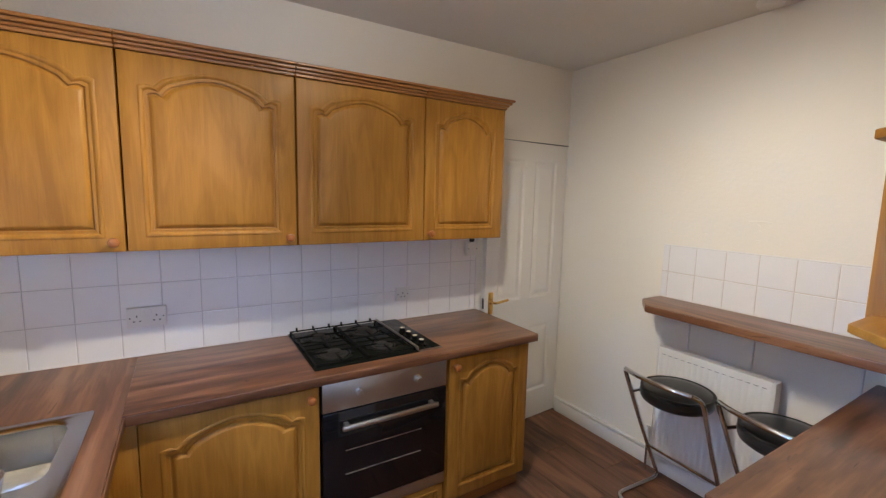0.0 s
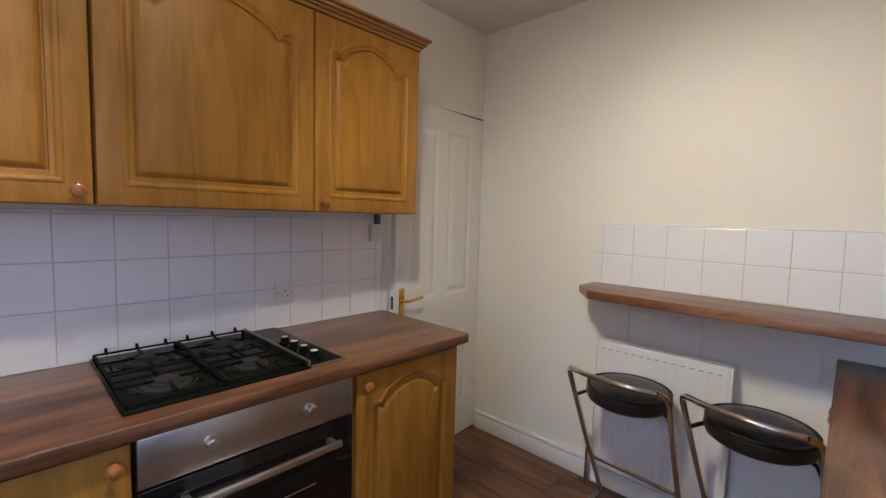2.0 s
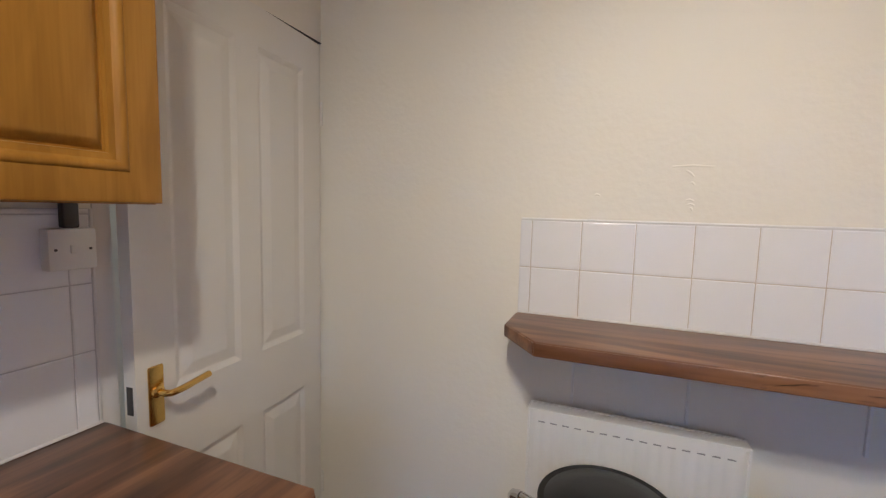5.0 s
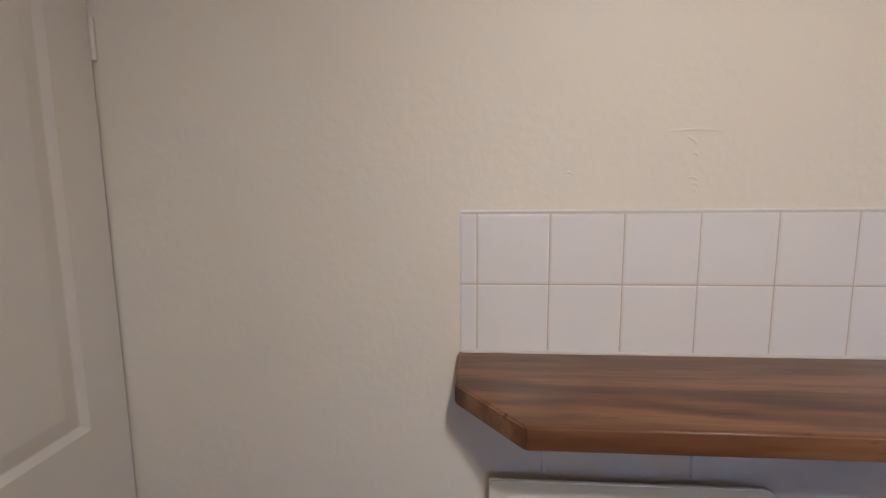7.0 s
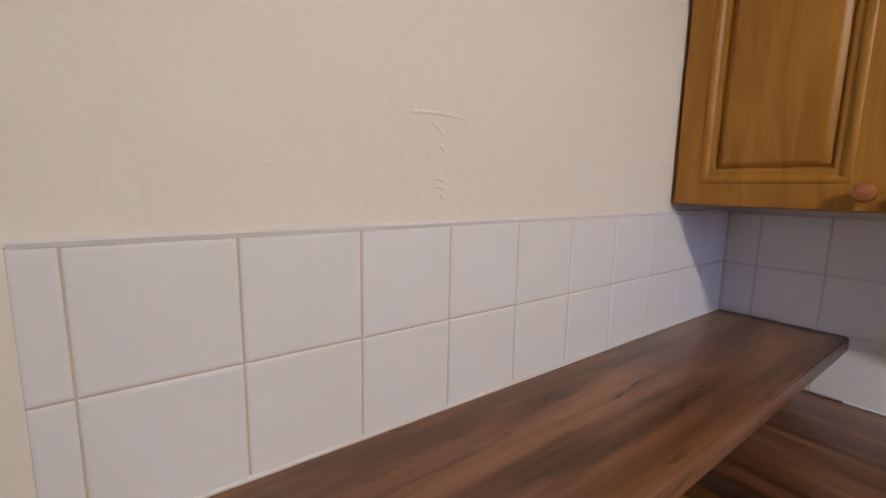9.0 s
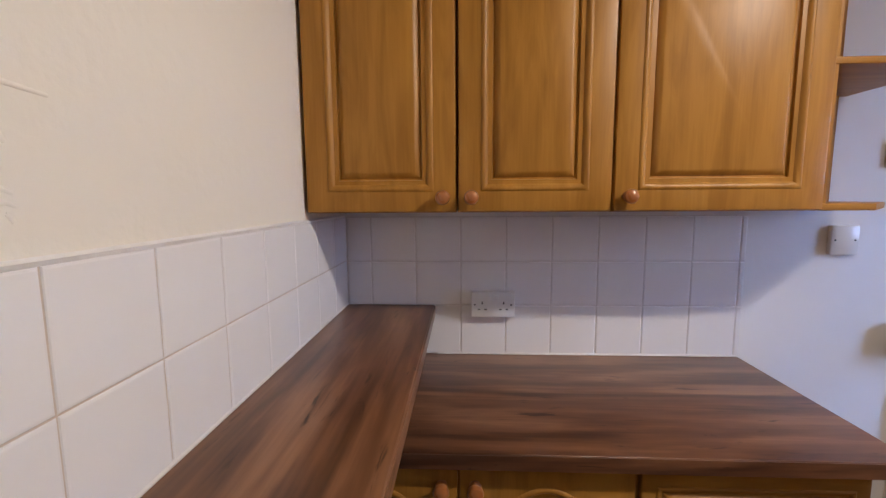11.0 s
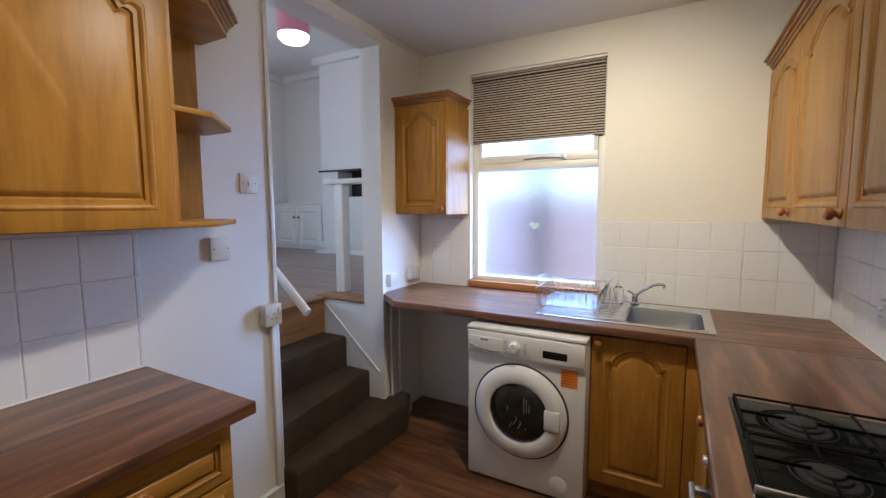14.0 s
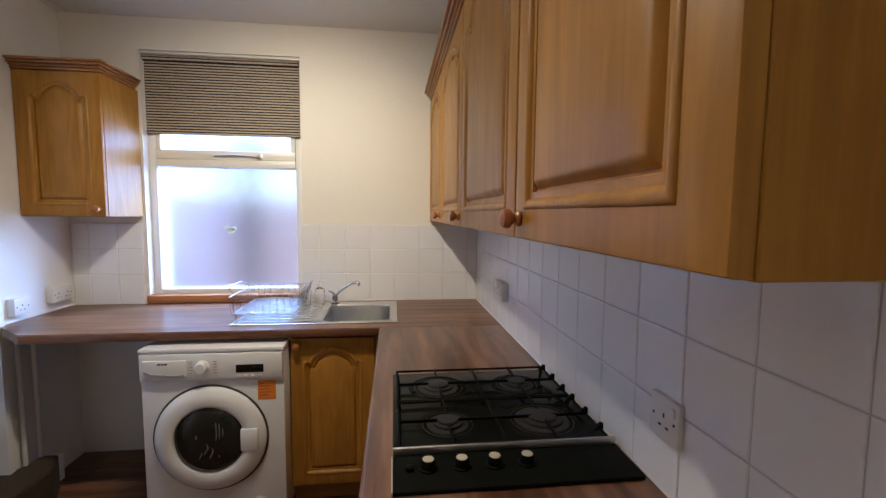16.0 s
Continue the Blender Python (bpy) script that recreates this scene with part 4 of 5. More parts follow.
def shelf_bracket(x):
    u = thing("shelf_bracket", pose(x, L, 1.045), "thin white metal angle bracket under the breakfast shelf", "bracket", "brackets under the shelf")
    part("wall_leg", boxed(-0.004, 0.004, -0.012, 0.0, -0.24, 0.0, bevel=0.001), M_GLOSS, u)
    part("shelf_leg", boxed(-0.010, 0.010, -0.26, -0.012, -0.004, 0.0, bevel=0.001), M_GLOSS, u)


for bx in (0.985, 1.31, 1.72):
    shelf_bracket(bx)


def radiator():
    u = thing("radiator", pose(0.865, 3.215, 0.16), "white steel panel radiator on brackets below the shelf", "radiator")
    w, h = 0.585, 0.64
    bm = bmesh.new()
    n = 17
    xs, ys = [0, 0.012], [0.012, 0.002]
    p = (w - 0.05) / n
    for i in range(n):
        x = 0.025 + i * p
        xs += [x, x + p * 0.2, x + p * 0.5, x + p * 0.7]
        ys += [0.0, 0.0045, 0.0045, 0.0]
    xs += [w - 0.025, w - 0.012, w]
    ys += [0.0, 0.002, 0.012]
    rows = [[bm.verts.new((x, y if 0.03 < z < h - 0.03 else max(y * 0.3, 0.001 if 0.01 < x < w - 0.01 else 0.012), z)) for x, y in zip(xs, ys)] for z in (0, 0.025, 0.045, h - 0.045, h - 0.025, h)]
    for a, b in zip(rows, rows[1:]):
        for i in range(len(xs) - 1):
            bm.faces.new((a[i], a[i + 1], b[i + 1], b[i]))
    part("panel", bm, M_GLOSS, u, "fluted white panel")
    part("side_cover", boxed(-0.004, 0.002, 0.004, 0.062, 0.0, h + 0.004, bevel=0.001), M_GLOSS, u)
    part("side_cover", boxed(w - 0.002, w + 0.004, 0.004, 0.062, 0.0, h + 0.004, bevel=0.001), M_GLOSS, u)
    bm = boxed(0.0, w, 0.002, 0.012, h - 0.002, h + 0.006, bevel=0.001)
    box(bm, 0.0, w, 0.054, 0.062, h - 0.002, h + 0.006, bevel=0.001)
    box(bm, 0.0, w, 0.012, 0.054, h - 0.002, h + 0.003)
    part("top_grille", bm, M_GLOSS, u, "slotted top grille")
    for i in range(15):
        x = 0.03 + i * 0.036
        part("slot", boxed(x, x + 0.020, -0.0005, 0.0035, h - 0.034, h - 0.031), M_SLOT, u)
    part("back_panel", boxed(0.005, w - 0.005, 0.045, 0.06, 0.01, h - 0.01), M_GLOSS, u)
    for x in (0.12, 0.46):
        part("bracket", boxed(x, x + 0.03, 0.06, 0.0945, 0.08, 0.5), M_GLOSS, u)
    bm = lathe(bmesh.new(), [(0.015, 0.0), (0.018, 0.01), (0.018, 0.055), (0.013, 0.07)], pose(-0.035, 0.03, 0.05), 16)
    v = part("valve_head", bm, M_PLASTIC, u, "white thermostatic valve head")
    bm = tube(bmesh.new(), [(-0.035, 0.03, -0.158), (-0.035, 0.03, 0.05)], 0.0075, 10)
    tube(bm, [(-0.035, 0.03, 0.03), (0.01, 0.03, 0.03)], 0.009, 10)
    part("supply_pipe", bm, M_CHROME, u, "chrome supply pipe")


def bar_stool(m):
    """A low bar stool: round padded seat in a bent chrome tube frame whose top makes a back rail. It faces +y."""
    u = thing("bar_stool", m, "chrome tube bar stool with a round black padded seat", "bar stool", "stools at the breakfast shelf")
    r = 0.012
    for s in (-1, 1):
        pts = [(s * 0.18, -0.17, 0.752), (s * 0.215, -0.14, 0.735), (s * 0.205, 0.0, 0.42), (s * 0.195, 0.20, 0.013), (s * 0.195, -0.16, 0.013), (0, -0.19, 0.013)]
        part("leg", tube(bmesh.new(), pts, r, 10, 0.06), M_CHROME, u, "bent chrome leg")
        part("seat_bracket", tube(bmesh.new(), [(s * 0.206, -0.075, 0.60), (s * 0.18, -0.03, 0.612), (s * 0.13, 0.0, 0.618)], 0.009, 8), M_CHROME, u)
    part("back_rail", tube(bmesh.new(), [(-0.18, -0.17, 0.752), (-0.10, -0.205, 0.757), (0, -0.215, 0.759), (0.10, -0.205, 0.757), (0.18, -0.17, 0.752)], r, 10, 0.05), M_CHROME, u, "polished curved back rail")
    part("foot_rail", tube(bmesh.new(), [(-0.20, 0.09, 0.24), (0.20, 0.09, 0.24)], 0.009, 10), M_CHROME, u)
    prof = [(0.10, 0.604), (0.150, 0.608), (0.170, 0.622), (0.178, 0.648), (0.174, 0.668), (0.155, 0.682), (0.10, 0.690), (0.03, 0.692), (0.002, 0.692)]
    seat = part("seat", lathe(bmesh.new(), prof, None, 40), M_VINYL, u, "round black vinyl cushion")
    part("piping", lathe(bmesh.new(), [(0.172, 0.676), (0.1755, 0.679), (0.172, 0.682), (0.168, 0.679)], None, 40), M_RUBBER, seat)
    return u


radiator()
stool = bar_stool(pose(1.105, 3.02, 0, 0, 0, -4))
copy_thing(stool, pose(1.575, 3.03, 0, 0, 0, -12))


# ---- sockets, switches, pipes ----
def plate(m, w, h, pins=(), rockers=(), label="", category="socket", depth=0.012, name="socket", shrouds=()):
    """A wall plate; its face looks along -y, centred at the origin on the wall plane y = 0."""
    u = thing(name, m, label, category)
    p = part("plate", boxed(-w / 2, w / 2, -depth, 0, -h / 2, h / 2, bevel=0.003), M_PLASTIC, u)
    for x in pins:
        for dx, dz, ww, hh in ((0, 0.012, 0.004, 0.009), (-0.011, -0.010, 0.008, 0.004), (0.011, -0.010, 0.008, 0.004)):
            part("pin_hole", boxed(x + dx - ww / 2, x + dx + ww / 2, -depth - 0.0008, -depth + 0.002, dz - hh / 2 - 0.006, dz + hh / 2 - 0.006), M_BLACK, p)
    for x, z in rockers:
        part("rocker", boxed(x - 0.006, x + 0.006, -depth - 0.004, -depth + 0.002, z - 0.009, z + 0.009, bevel=0.0015), M_PLASTIC, p)
    for s in (-1, 1):
        part("screw", lathe(bmesh.new(), [(0.003, 0), (0.003, 0.001)], pose(s * (w / 2 - 0.012), -depth, 0, 90, 0, 0), 10), M_GREY, p)
    return u


TW = 0.0085  # face of the tiles
double = dict(depth=0.03, w=0.146, h=0.086, pins=(-0.036, 0.036), rockers=((-0.012, 0.024), (0.012, 0.024)), label="white double socket on the tiles")
single = dict(w=0.086, h=0.086, pins=(0.0,), rockers=((0.028, 0.022),), label="white single socket on the tiles")
plate(on_west(TW, 0.708, 1.092), **double)
plate(on_west(TW, 1.962, 1.066), **single)
plate(on_west(TW, 2.450, 1.318), 0.086, 0.086, rockers=((0.0, 0.0),), label="white cooker switch below the cupboard end", category="switch", name="cooker_switch", depth=0.03)
solid("cable_conduit", boxed(TW, TW + 0.022, 2.44, 2.468, 1.362, UZ - 0.001, bevel=0.003), M_GREY, "short dark conduit between switch and cupboard", "conduit")
plate(on_east(W - TW, 2.80, 1.094), **double)
plate(on_east(W, 1.515, 1.582), 0.086, 0.086, rockers=((0.0, 0.0),), label="white light switch on the wall beside the stairs", category="switch", name="light_switch", depth=0.010)
plate(on_east(W, 1.668, 1.308), 0.086, 0.095, label="white blank wall box below the end shelves", category="junction box", name="junction_box", depth=0.018)
plate(on_east(W, 1.442, 0.982), 0.090, 0.100, pins=(0.0,), rockers=((0.028, 0.022),), label="white surface-mounted single socket at the stair corner", depth=0.045)
plate(on_east(WS, 0.40, 0.985), 0.09, 0.085, pins=(0.0,), label="white surface-mounted socket above the clipped worktop", depth=0.035)
plate(on_east(WS, 0.135, 1.0), 0.14, 0.085, pins=(-0.03, 0.03), label="white surface-mounted double socket beside the cupboard", depth=0.035)

bm = boxed(W - 0.022, W, OY1 + 0.028, OY1 + 0.052, 0.13, 0.93, bevel=0.003)
solid("cable_trunking", bm, M_GLOSS, "white plastic cable trunking running down from the socket", "trunking")
bm = boxed(W - 0.012, W - 0.0005, OY1 + 0.002, OY1 + 0.024, 0.2, OH, bevel=0.003)
solid("trim", bm, M_GLOSS, "white gloss edge bead on the stair opening", "trim", kind="structure")
for k, (x, y) in enumerate(((2.375, 0.44), (2.365, 0.36))):
    solid("pipe", tube(bmesh.new(), [(x, y, 0.0), (x, y, 0.869)], 0.011, 12), M_COPPER, "white painted pipe rising to the worktop", "pipe", group="pipes under the worktop")
solid("pipe_box", boxed(2.335, WS, 0.255, 0.327, 0.0, 0.14, bevel=0.004), M_GLOSS, "small white boxing low on the wall", "boxing")


# ---- door ----
def panelled_door():
    u = thing("door_1", pose(0.048, DY0 + 0.006, 0.008, 0, 0, 93.6), "white gloss four-panel door, slightly ajar, with a brass lever handle", "door", kind="structure")
    w, h = DY1 - DY0 - 0.012, DH - 0.014
    bm = boxed(0, w, 0.008, 0.038, 0, h)
    sx, tx = 0.105, 0.09
    half = (w - 2 * sx - tx) / 2
    cols = [(sx, sx + half), (sx + half + tx, w - sx)]
    rows = [(0.21, 0.72), (0.93, h - 0.12)]
    box(bm, 0, sx, 0, 0.008, 0, h)
    box(bm, w - sx, w, 0, 0.008, 0, h)
    box(bm, sx + half, sx + half + tx, 0, 0.008, 0, h)
    for a, b in cols:
        for z0, z1 in ((0, 0.21), (0.72, 0.93), (h - 0.12, h)):
            box(bm, a, b, 0, 0.008, z0, z1)
    part("leaf", bm, M_GLOSS, u, smooth=False)
    for a, b in cols:
        for z0, z1 in rows:
            pm = bmesh.new()
            loops = []
            for d, y in ((0, 0.0005), (0.006, 0.003), (0.016, 0.0078), (0.020, 0.0078), (0.050, 0.0015), (0.054, 0.001)):
                loops.append([pm.verts.new(p) for p in ((a + d, y, z0 + d), (b - d, y, z0 + d), (b - d, y, z1 - d), (a + d, y, z1 - d))])
            for p, q in zip(loops, loops[1:]):
                for i in range(4):
                    pm.faces.new((p[i], p[(i + 1) % 4], q[(i + 1) % 4], q[i]))
            pm.faces.new(loops[-1])
            part("panel", pm, M_GLOSS, u, smooth=False)
    hx, hz = 0.048, 0.935
    pl = part("door_handle", boxed(hx - 0.020, hx + 0.020, -0.006, 0.0, hz - 0.075, hz + 0.075, bevel=0.004), M_BRASS, u, "brass lever handle on a back plate")
    bm = tube(bmesh.new(), [(hx, -0.006, hz + 0.01), (hx, -0.048, hz + 0.01), (hx + 0.03, -0.052, hz + 0.012), (hx + 0.115, -0.050, hz + 0.020)], 0.0085, 10, 0.014)
    lathe(bm, [(0.016, 0), (0.015, 0.008), (0.010, 0.012)], pose(hx, -0.006, hz + 0.01, 90, 0, 0), 16)
    part("lever", bm, M_BRASS, pl)
    part("latch_plate", boxed(-0.0012, 0.001, 0.010, 0.030, 0.90, 0.97, bevel=0.0005), M_GREY, u, "dark worn latch plate")
    for z in (0.22, 1.72):
        part("hinge", tube(bmesh.new(), [(w + 0.004, -0.004, z), (w + 0.004, -0.004, z + 0.09)], 0.006, 8), M_GLOSS, u, "painted hinge")


panelled_door()
bm = boxed(-0.10, 0.004, DY0 - 0.042, DY0 - 0.004, 0.0, DH + 0.01, bevel=0.003)
jamb = solid("trim", bm, M_GLOSS, "white gloss door jamb", "trim", kind="structure")

# Dark grey strip stands in for the shade in the gap over the door.
solid("trim", boxed(-0.02, 0.004, DY0 - 0.004, L - 0.002, DH, DH + 0.003), M_GREY, "dark strip painted as the shadow line above the door head", "trim", kind="structure", smooth=False)
wall_box("wall_behind_door", M_WALL, "plain wall closing the space behind the door", (-0.30, -0.28, DY0 - 0.3, L + 0.2, 0, H))


# ---- ceiling fittings ----
def ceiling_light():
    u = thing("ceiling_light", pose(LAMP[0], LAMP[1], H), "white bar of three ceiling spotlights, switched on", "ceiling light")
    part("bar", boxed(-0.035, 0.035, -0.27, 0.27, -0.028, 0.0, bevel=0.006), M_PLASTIC, u)
    for y in (-0.19, 0.0, 0.19):
        part("stem", tube(bmesh.new(), [(0, y, -0.027), (0, y, -0.075)], 0.007, 10), M_PLASTIC, u)
        part("bulb", lathe(bmesh.new(), [(0.012, -0.075), (0.022, -0.082), (0.026, -0.094), (0.022, -0.106), (0.002, -0.112)], pose(0, y, 0), 18), M_DOME, u, "glowing opal bulb")


ceiling_light()
alarm = thing("smoke_alarm", pose(1.28, 3.17, H), "round white smoke alarm on the ceiling", "smoke alarm")
part("case", lathe(bmesh.new(), [(0.055, 0), (0.055, -0.018), (0.048, -0.032), (0.02, -0.036), (0.002, -0.036)], None, 28), M_PLASTIC, alarm)


# ---- stairs ----
def stairs():
    u = thing("stairs", pose(0, 0, 0), "short stair of carpeted grey-brown steps up to the living room", "stairs")
    y0, y1 = OY0 + 0.012, OY1 - 0.003

    def step(outline, z0, z1):
        bm = prism(bmesh.new(), outline, z0, z1)
        bmesh.ops.bevel(bm, geom=[e for e in bm.edges if all(v.co.z > z1 - 1e-4 for v in e.verts)], offset=0.022, segments=4, profile=0.5, affect="EDGES")
        part("step", bm, M_CARPET, u, "carpeted step with a rounded nosing")

    step([(2.275, y1), (2.215, 0.50), (2.30, 0.34), (W + 0.018, 0.34), (W + 0.018, y0), (2.60, y0), (2.60, y1)], 0, 0.185)
    step([(2.40, y1), (2.50, y0), (2.80, y0), (2.80, y1)], 0.15, 0.378)
    step([(2.66, y1), (2.70, y0), (3.00, y0), (3.00, y1)], 0.34, 0.588)
    part("top_riser", boxed(2.90, 2.925, y0, y1, 0.55, LF - 0.022), M_RISER, u, "bare varnished timber riser")
    part("top_nosing", boxed(2.875, 2.96, y0, y1, LF - 0.02, LF + 0.002, bevel=0.008), M_RISER, u, "bare timber nosing")


stairs()
wall_box("wall_stair_south", M_WHITE, "low white panelled wall along the stairs", (W + CW, 2.92, OY0 - 0.10, OY0, 0, LF - 0.012))
wall_box("wall_stair_north", M_WHITE, "white wall along the stairs", (W + CW, 3.0, OY1, OY1 + 0.1, 0, LH))
solid("trim", tube(bmesh.new(), [(2.90, OY0 + 0.004, 0.80), (2.42, OY0 + 0.004, 0.375)], 0.006, 6), M_GLOSS, "thin white sloping bead on the stair wall", "trim", kind="structure")
solid("trim", boxed(W + CW, 2.98, OY0 - 0.16, OY0 + 0.012, LF - 0.012, LF + 0.008, bevel=0.004), M_RISER, "timber edge strip of the landing", "trim", kind="structure")
rail = thing("handrail", pose(0, 0, 0), "white painted stair handrail on wall brackets", "handrail")
part("rail", tube(bmesh.new(), [(2.23, 1.318, 0.975), (2.95, 1.318, 1.60)], 0.021, 14), M_GLOSS, rail)
for x in (2.45, 2.80):
    z = 0.975 + (x - 2.23) * 0.868
    part("bracket", tube(bmesh.new(), [(x, 1.318, z - 0.015), (x, 1.345, z - 0.045), (x, 1.384, z - 0.05)], 0.006, 8), M_GLOSS, rail)

# ---- living room ----
# The bare opening is unseen, added to let light into the living room.
wall_box("wall_living_north", M_WHITE, "white living room wall, unseen, with an opening added for light", (W + CW, 3.3, 2.6, 2.8, 0, LH), (5.3, 7.1, 2.6, 2.8, 0, LH), (3.3, 5.3, 2.6, 2.8, 0, 1.2), (3.3, 5.3, 2.6, 2.8, 3.0, LH))
wall_box("wall_living_east", M_WHITE, "white living room wall", (6.55, 6.75, -2.8, 2.6, 0, LH))
wall_box("wall_living_south", M_WHITE, "white living room alcove wall", (W, 6.75, -2.6, -2.4, 0, LH))
wall_box("wall_living_west", M_WHITE, "white living room wall beside the kitchen", (W, W + CW, -2.6, -0.3, 0, LH))
breast = thing("chimney_breast", Matrix(), "white plastered chimney breast", "wall", kind="structure")
for nm, span in (("breast_wall", (3.75, 5.36, -2.4, -2.0, 2.03, LH)), ("pier", (5.05, 5.36, -2.4, -2.0, 0.8, 2.03)), ("pier", (3.75, 4.0, -2.4, -2.0, 0.8, 2.03))):
    part(nm, boxed(*span), M_WHITE, breast, smooth=False)
solid("ceiling", boxed(W, 6.75, -2.6, 2.8, LH, LH + 0.1), M_WHITE, "white living room ceiling", "ceiling", kind="structure", smooth=False)
bm = boxed(2.925, 6.6, -2.5, 2.65, LF - 0.06, LF)
box(bm, W + CW, 2.925, -2.5, OY0 - 0.10, LF - 0.06, LF)
solid("floor", bm, M_FLOOR2, "pale brown laminate floor of the living room", "floor", kind="structure", smooth=False)
bm = boxed(5.36, 6.55, -2.4, -2.31, LH - 0.10, LH)
box(bm, 6.46, 6.55, -2.3, 2.6, LH - 0.10, LH)
box(bm, 3.75, 5.42, -2.0, -1.92, LH - 0.10, LH)
solid("trim", bm, M_WHITE, "white plaster coving", "coving", kind="structure", smooth=False)
baseboard("white living room skirting", boxed(5.0, 5.38, -2.0, -1.98, LF, LF + 0.14, bevel=0.004))

cup = thing("alcove_cupboard", pose(5.42, -2.05, LF), "low white alcove cupboard with two panelled doors", "cupboard")
part("body", boxed(0, 1.10, -0.345, -0.022, 0, 0.70), M_GLOSS, cup)
part("top", boxed(-0.01, 1.11, -0.345, 0.0, 0.70, 0.725, bevel=0.004), M_GLOSS, cup)
for x in (0.03, 0.555):
    d = part("door", panel_door(0.51, 0.62, 0.0, 0.07), M_GLOSS, cup, "white panelled cupboard door", at=pose(x + 0.51, 0, 0.045, 0, 0, 180))
    kd = new("knob", KNOB_DATA)
    kd.parent = d
    kd.matrix_basis = pose(0.04 if x < 0.1 else 0.47, 0, 0.45)

fire = thing("fireplace", pose(4.0, -2.0, LF), "white fire surround with a black cast grate and hearth", "fireplace")
part("lintel", boxed(-0.1, 1.40, -0.36, 0.03, 1.165, 1.188), M_SLATE, fire, "thin black slate lintel")
part("back_wall", boxed(0.001, 1.049, -0.39, -0.30, 0.0, 1.16), M_SLATE, fire, "black fireplace lining")
bm = boxed(0.42, 1.00, -0.28, -0.05, 0.0, 0.80, bevel=0.004)
part("surround", bm, M_GLOSS, fire, "white surround panel")
part("grate", boxed(0.02, 0.60, -0.10, 0.0, 0.03, 0.70, bevel=0.01), M_SLATE, fire, "black cast grate")
for i in range(7):
    part("grate_bar", tube(bmesh.new(), [(0.05 + i * 0.08, 0.01, 0.05), (0.05 + i * 0.08, 0.01, 0.22)], 0.008, 6), M_STEEL, fire)
part("hearth", boxed(-0.1, 1.2, 0.0, 0.35, 0.0, 0.035, bevel=0.006), M_GLOSS, fire, "pale hearth slab")

bal = thing("balustrade", pose(2.89, 0.33, LF + 0.008), "white painted newel post and rail guarding the stairs", "balustrade")
part("newel_post", boxed(-0.04, 0.04, -0.04, 0.04, 0, 0.80, bevel=0.01, segments=3), M_GLOSS, bal)
part("top_rail", boxed(-0.348, 0.14, -0.045, 0.045, 0.80, 0.84, bevel=0.012, segments=3), M_GLOSS, bal)

pend = thing("pendant_lamp", pose(4.01, -0.3, 3.13), "pink drum pendant lamp with a glowing white diffuser", "pendant lamp")
bm = bmesh.new()
lathe(bm, [(0.15, 0.0), (0.15, 0.26), (0.147, 0.26), (0.147, 0.0)], None, 32)
part("shade", bm, M_PINK, pend, "pink fabric drum shade")
part("diffuser", lathe(bmesh.new(), [(0.146, 0.0), (0.142, -0.03), (0.11, -0.062), (0.05, -0.078), (0.002, -0.08)], None, 28), M_BULB, pend, "glowing white diffuser bowl")
part("cord", tube(bmesh.new(), [(0, 0, 0.2), (0, 0, LH - 3.13)], 0.004, 6), M_PLASTIC, pend)

# ---- outside ----
wall_box("wall_yard", M_BRICK, "red brick outer face of the living room wall", (2.30, W - 0.002, -2.6, -0.302, -0.15, 1.60))
solid("ground", boxed(-60, 60, -60, 60, -0.5, -0.15), M_YARD, "grey concrete yard", "ground", kind="structure", smooth=False)
house = thing("neighbour_house", pose(0, -2.7, -0.15), "red brick neighbouring house and yard wall outside the window", "house")
part("wall", boxed(-4.0, 8.0, -0.25, 0.0, 0, 1.78), M_BRICK, house, "low red brick yard wall")
part("drainpipe", tube(bmesh.new(), [(2.20, 0.09, 0), (2.20, 0.09, 7.0)], 0.06, 12), M_GREY, house, "dark grey drainpipe")


# ---- tiles and planks ----
def tile_run(wall, along0, along1, seams_at, rows, place, label):
    """Glazed tiles along one wall, each with an eased edge; full tiles share one mesh."""
    cache = {}
    g = 0.0022
    p = 0.1535
    first = seams_at - math.ceil((seams_at - along0) / p) * p
    back = thing("tiling", Matrix(), label, "tiles", kind="structure")
    a0 = first
    bm = bmesh.new()
    while a0 < along1 - 0.004:
        s0, s1 = max(a0, along0), min(a0 + p, along1)
        for z0, z1 in rows:
            w, h = round(s1 - s0 - g, 4), round(z1 - z0 - g, 4)
            if w < 0.006:
                continue
            if (w, h) not in cache:
                t = bmesh.new()
                rings = []
                for d, y in ((0, 0), (0, -0.0045), (0.0012, -0.0058), (0.004, -0.0065)):
                    rings.append([t.verts.new(q) for q in ((d, y, d), (w - d, y, d), (w - d, y, h - d), (d, y, h - d))])
                for q, r in zip(rings, rings[1:]):
                    for i in range(4):
                        t.faces.new((q[i], q[(i + 1) % 4], r[(i + 1) % 4], r[i]))
                t.faces.new(rings[-1])
                cache[(w, h)] = finish(t, "tile", M_TILE, False)
            ob = new("tile", cache[(w, h)])
            ob.parent = back
            ob.matrix_basis = place(s0 + g / 2, z0 + g / 2, random.uniform(-0.1, 0.1), random.uniform(-0.1, 0.1))
        a0 += p
    return back


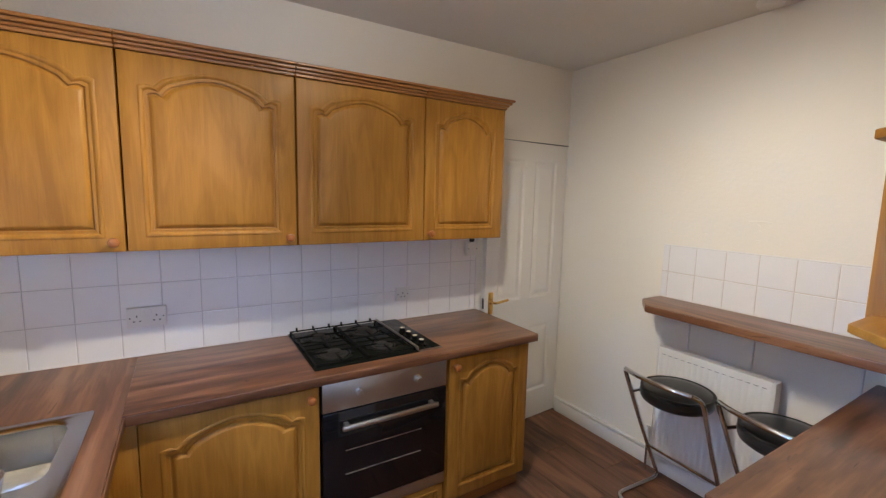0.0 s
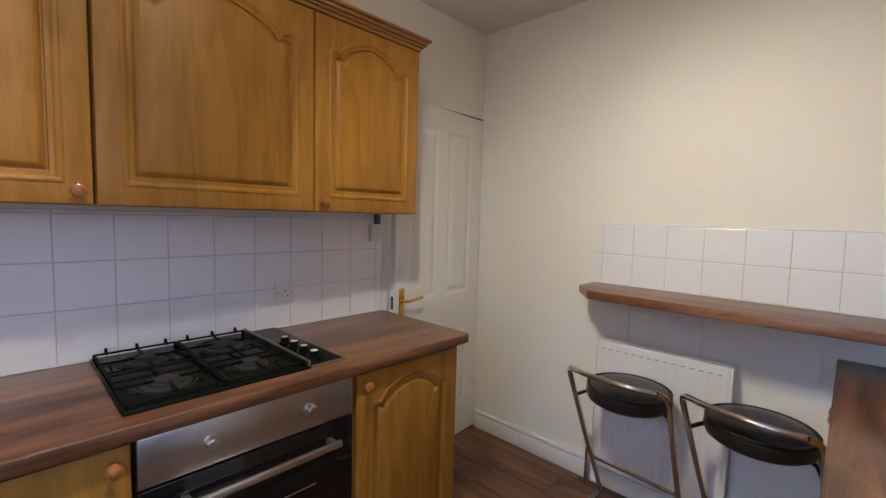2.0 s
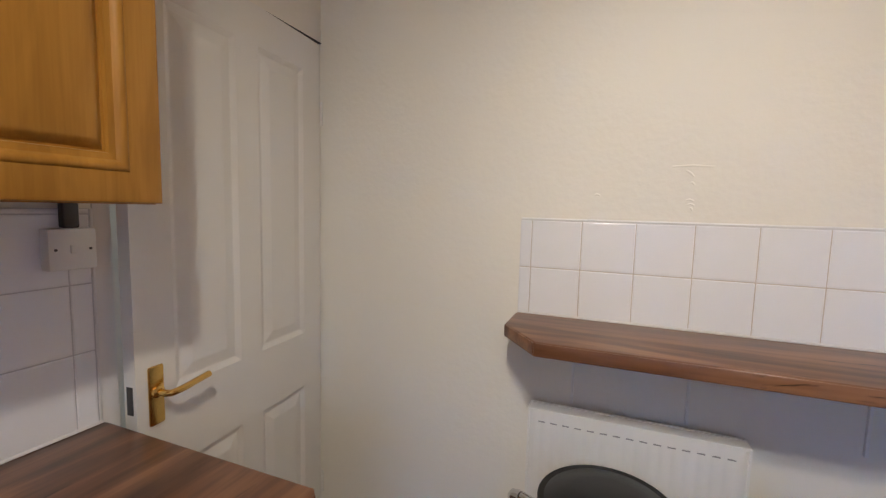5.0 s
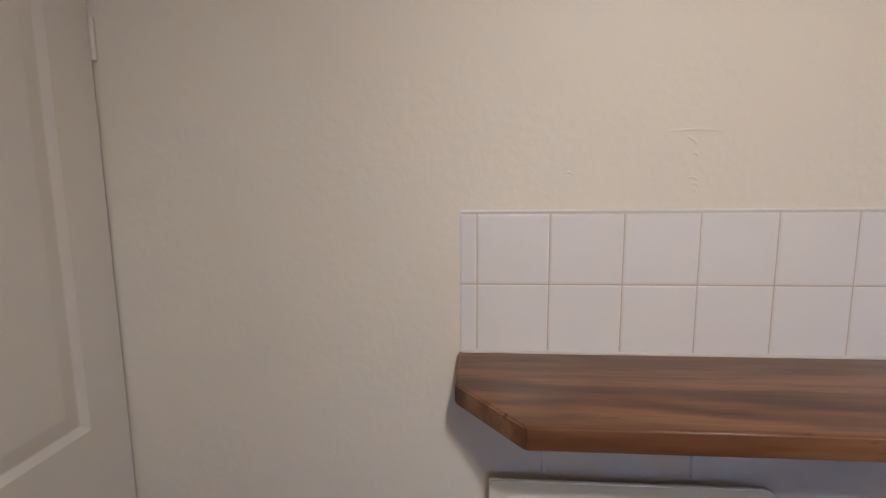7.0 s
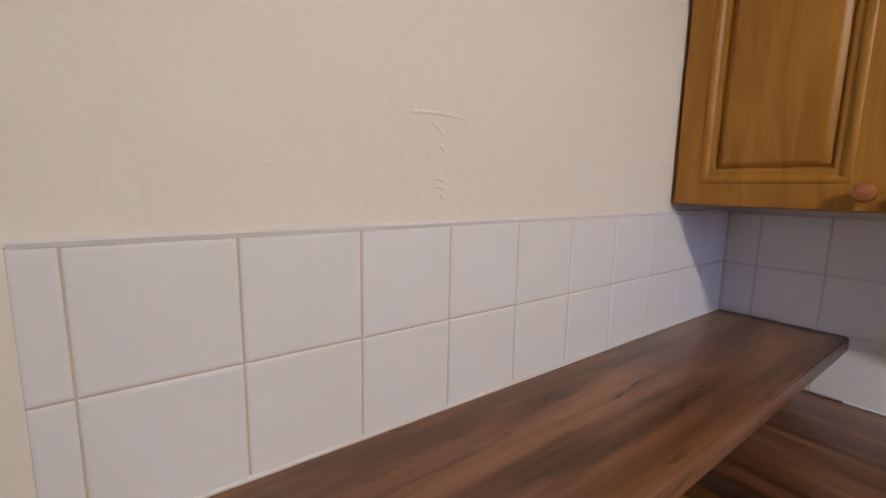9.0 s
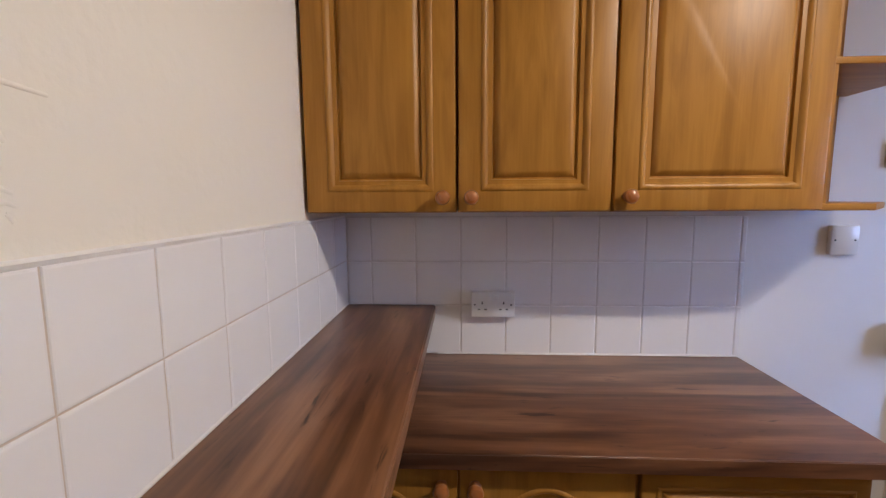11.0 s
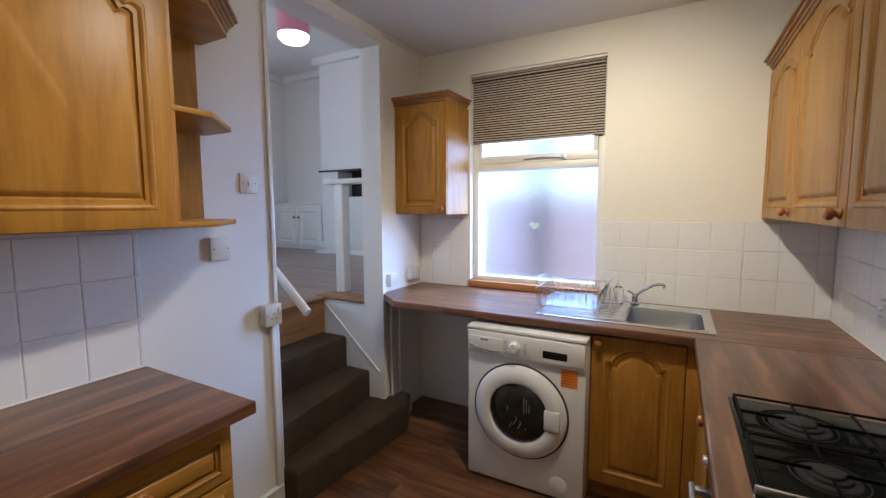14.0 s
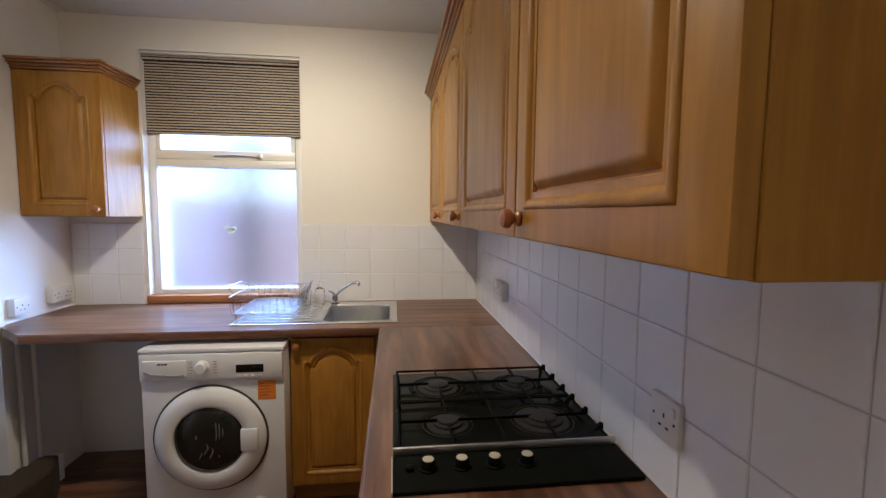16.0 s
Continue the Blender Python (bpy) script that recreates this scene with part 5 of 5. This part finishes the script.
Z = [0.912, 1.084, 1.237, 1.390, 1.402]
ROWS_A = list(zip(Z, Z[1:]))
ZC = [0.912, 1.085, 1.237, 1.389]
ROWS_C = list(zip(ZC, ZC[1:]))
GT = 0.002
tile_run("west", 0.01, 2.498, 1.841, ROWS_A, lambda s, z, a, b: pose(GT, s, z, a, b * 0, 90 + b), "white glazed square tiles above the hob counter")
tile_run("north", 0.797, W, 0.988, [(1.088, 1.2385), (1.2385, 1.391)], lambda s, z, a, b: pose(s + 0.0, L - GT, z, a, 0, b), "two rows of white glazed tiles above the shelf")
tile_run("east", L - (L - 0.012), 1.342, 1.342 - 0.0195 - 6 * 0.1535, ROWS_C, lambda s, z, a, b: pose(W - GT, L - s, z, a, 0, -90 + b), "white glazed tiles behind the east counter")
tile_run("south", W - WX0, W - 0.01, W - 0.844, ROWS_C, lambda s, z, a, b: pose(W - s, GT, z, a, 0, 180 + b), "white glazed tiles behind the sink")
tile_run("south", 0.008, WS - WX1 - 0.008, 0.10, ROWS_C, lambda s, z, a, b: pose(WS - s, DP + GT, z, a, 0, 180 + b), "white glazed tiles under the single cupboard")
for nm, span in (("west", (0, 0.0062, 0.005, 2.499, 0.911, 1.402)), ("north", (0.798, W, L - 0.0062, L, 1.086, 1.392)), ("east", (W - 0.0058, W, 1.969, L, 0.911, 1.391)),
                 ("south", (0.0, WX0 - 0.002, 0, 0.0062, 0.911, 1.391)), ("south", (WX1 + 0.006, WS, DP - 0.004, DP + 0.0062, 0.911, 1.391))):
    solid("trim", boxed(*span), {"north": M_GROUT_B, "west": M_GROUT_W}.get(nm, M_GROUT), "thin grey grout bed behind tiles", "grout", kind="structure", smooth=False)
solid("trim", boxed(0.0, 0.009, 2.499, 2.505, 0.911, 1.402, bevel=0.002), M_SEAL, "white tile edge bead", "trim", kind="structure")

def bead(a, b):
    return solid("trim", tube(bmesh.new(), [a, b], 0.0055, 6), M_SEAL, "white sealant bead along the worktop", "sealant", kind="structure")


bead((0.006, 0.01, 0.912), (0.006, 2.505, 0.912))
bead((0.80, L - 0.006, 1.087), (W - 0.006, L - 0.006, 1.087))
bead((W - 0.006, 1.972, 0.912), (W - 0.006, L - 0.32, 0.912))
bead((0.01, 0.006, 0.912), (WX0, 0.006, 0.912))
bead((WX1, 0.008, 0.912), (WS - 0.006, 0.008, 0.912))
bead((WS - 0.002, 0.01, 0.912), (WS - 0.002, 0.47, 0.912))
bead((0.80, L - 0.004, 1.394), (W - 0.004, L - 0.004, 1.394))
PW = 0.192
for i in range(18):
    y0 = -0.05 + i * PW
    x = -0.1 - random.random() * 0.9
    while x < W + 0.1:
        x0, x1 = max(x, 0.0), min(x + 1.2, W + 0.1)
        if x1 - x0 > 0.02 and y0 < L:
            part("plank", boxed(x0 + 0.0008, x1 - 0.0008, max(y0, 0) + 0.0008, min(y0 + PW, L) - 0.0008, -0.006, 0.0, bevel=0.001, segments=1), M_FLOOR, floor, smooth=False)
        x += 1.2
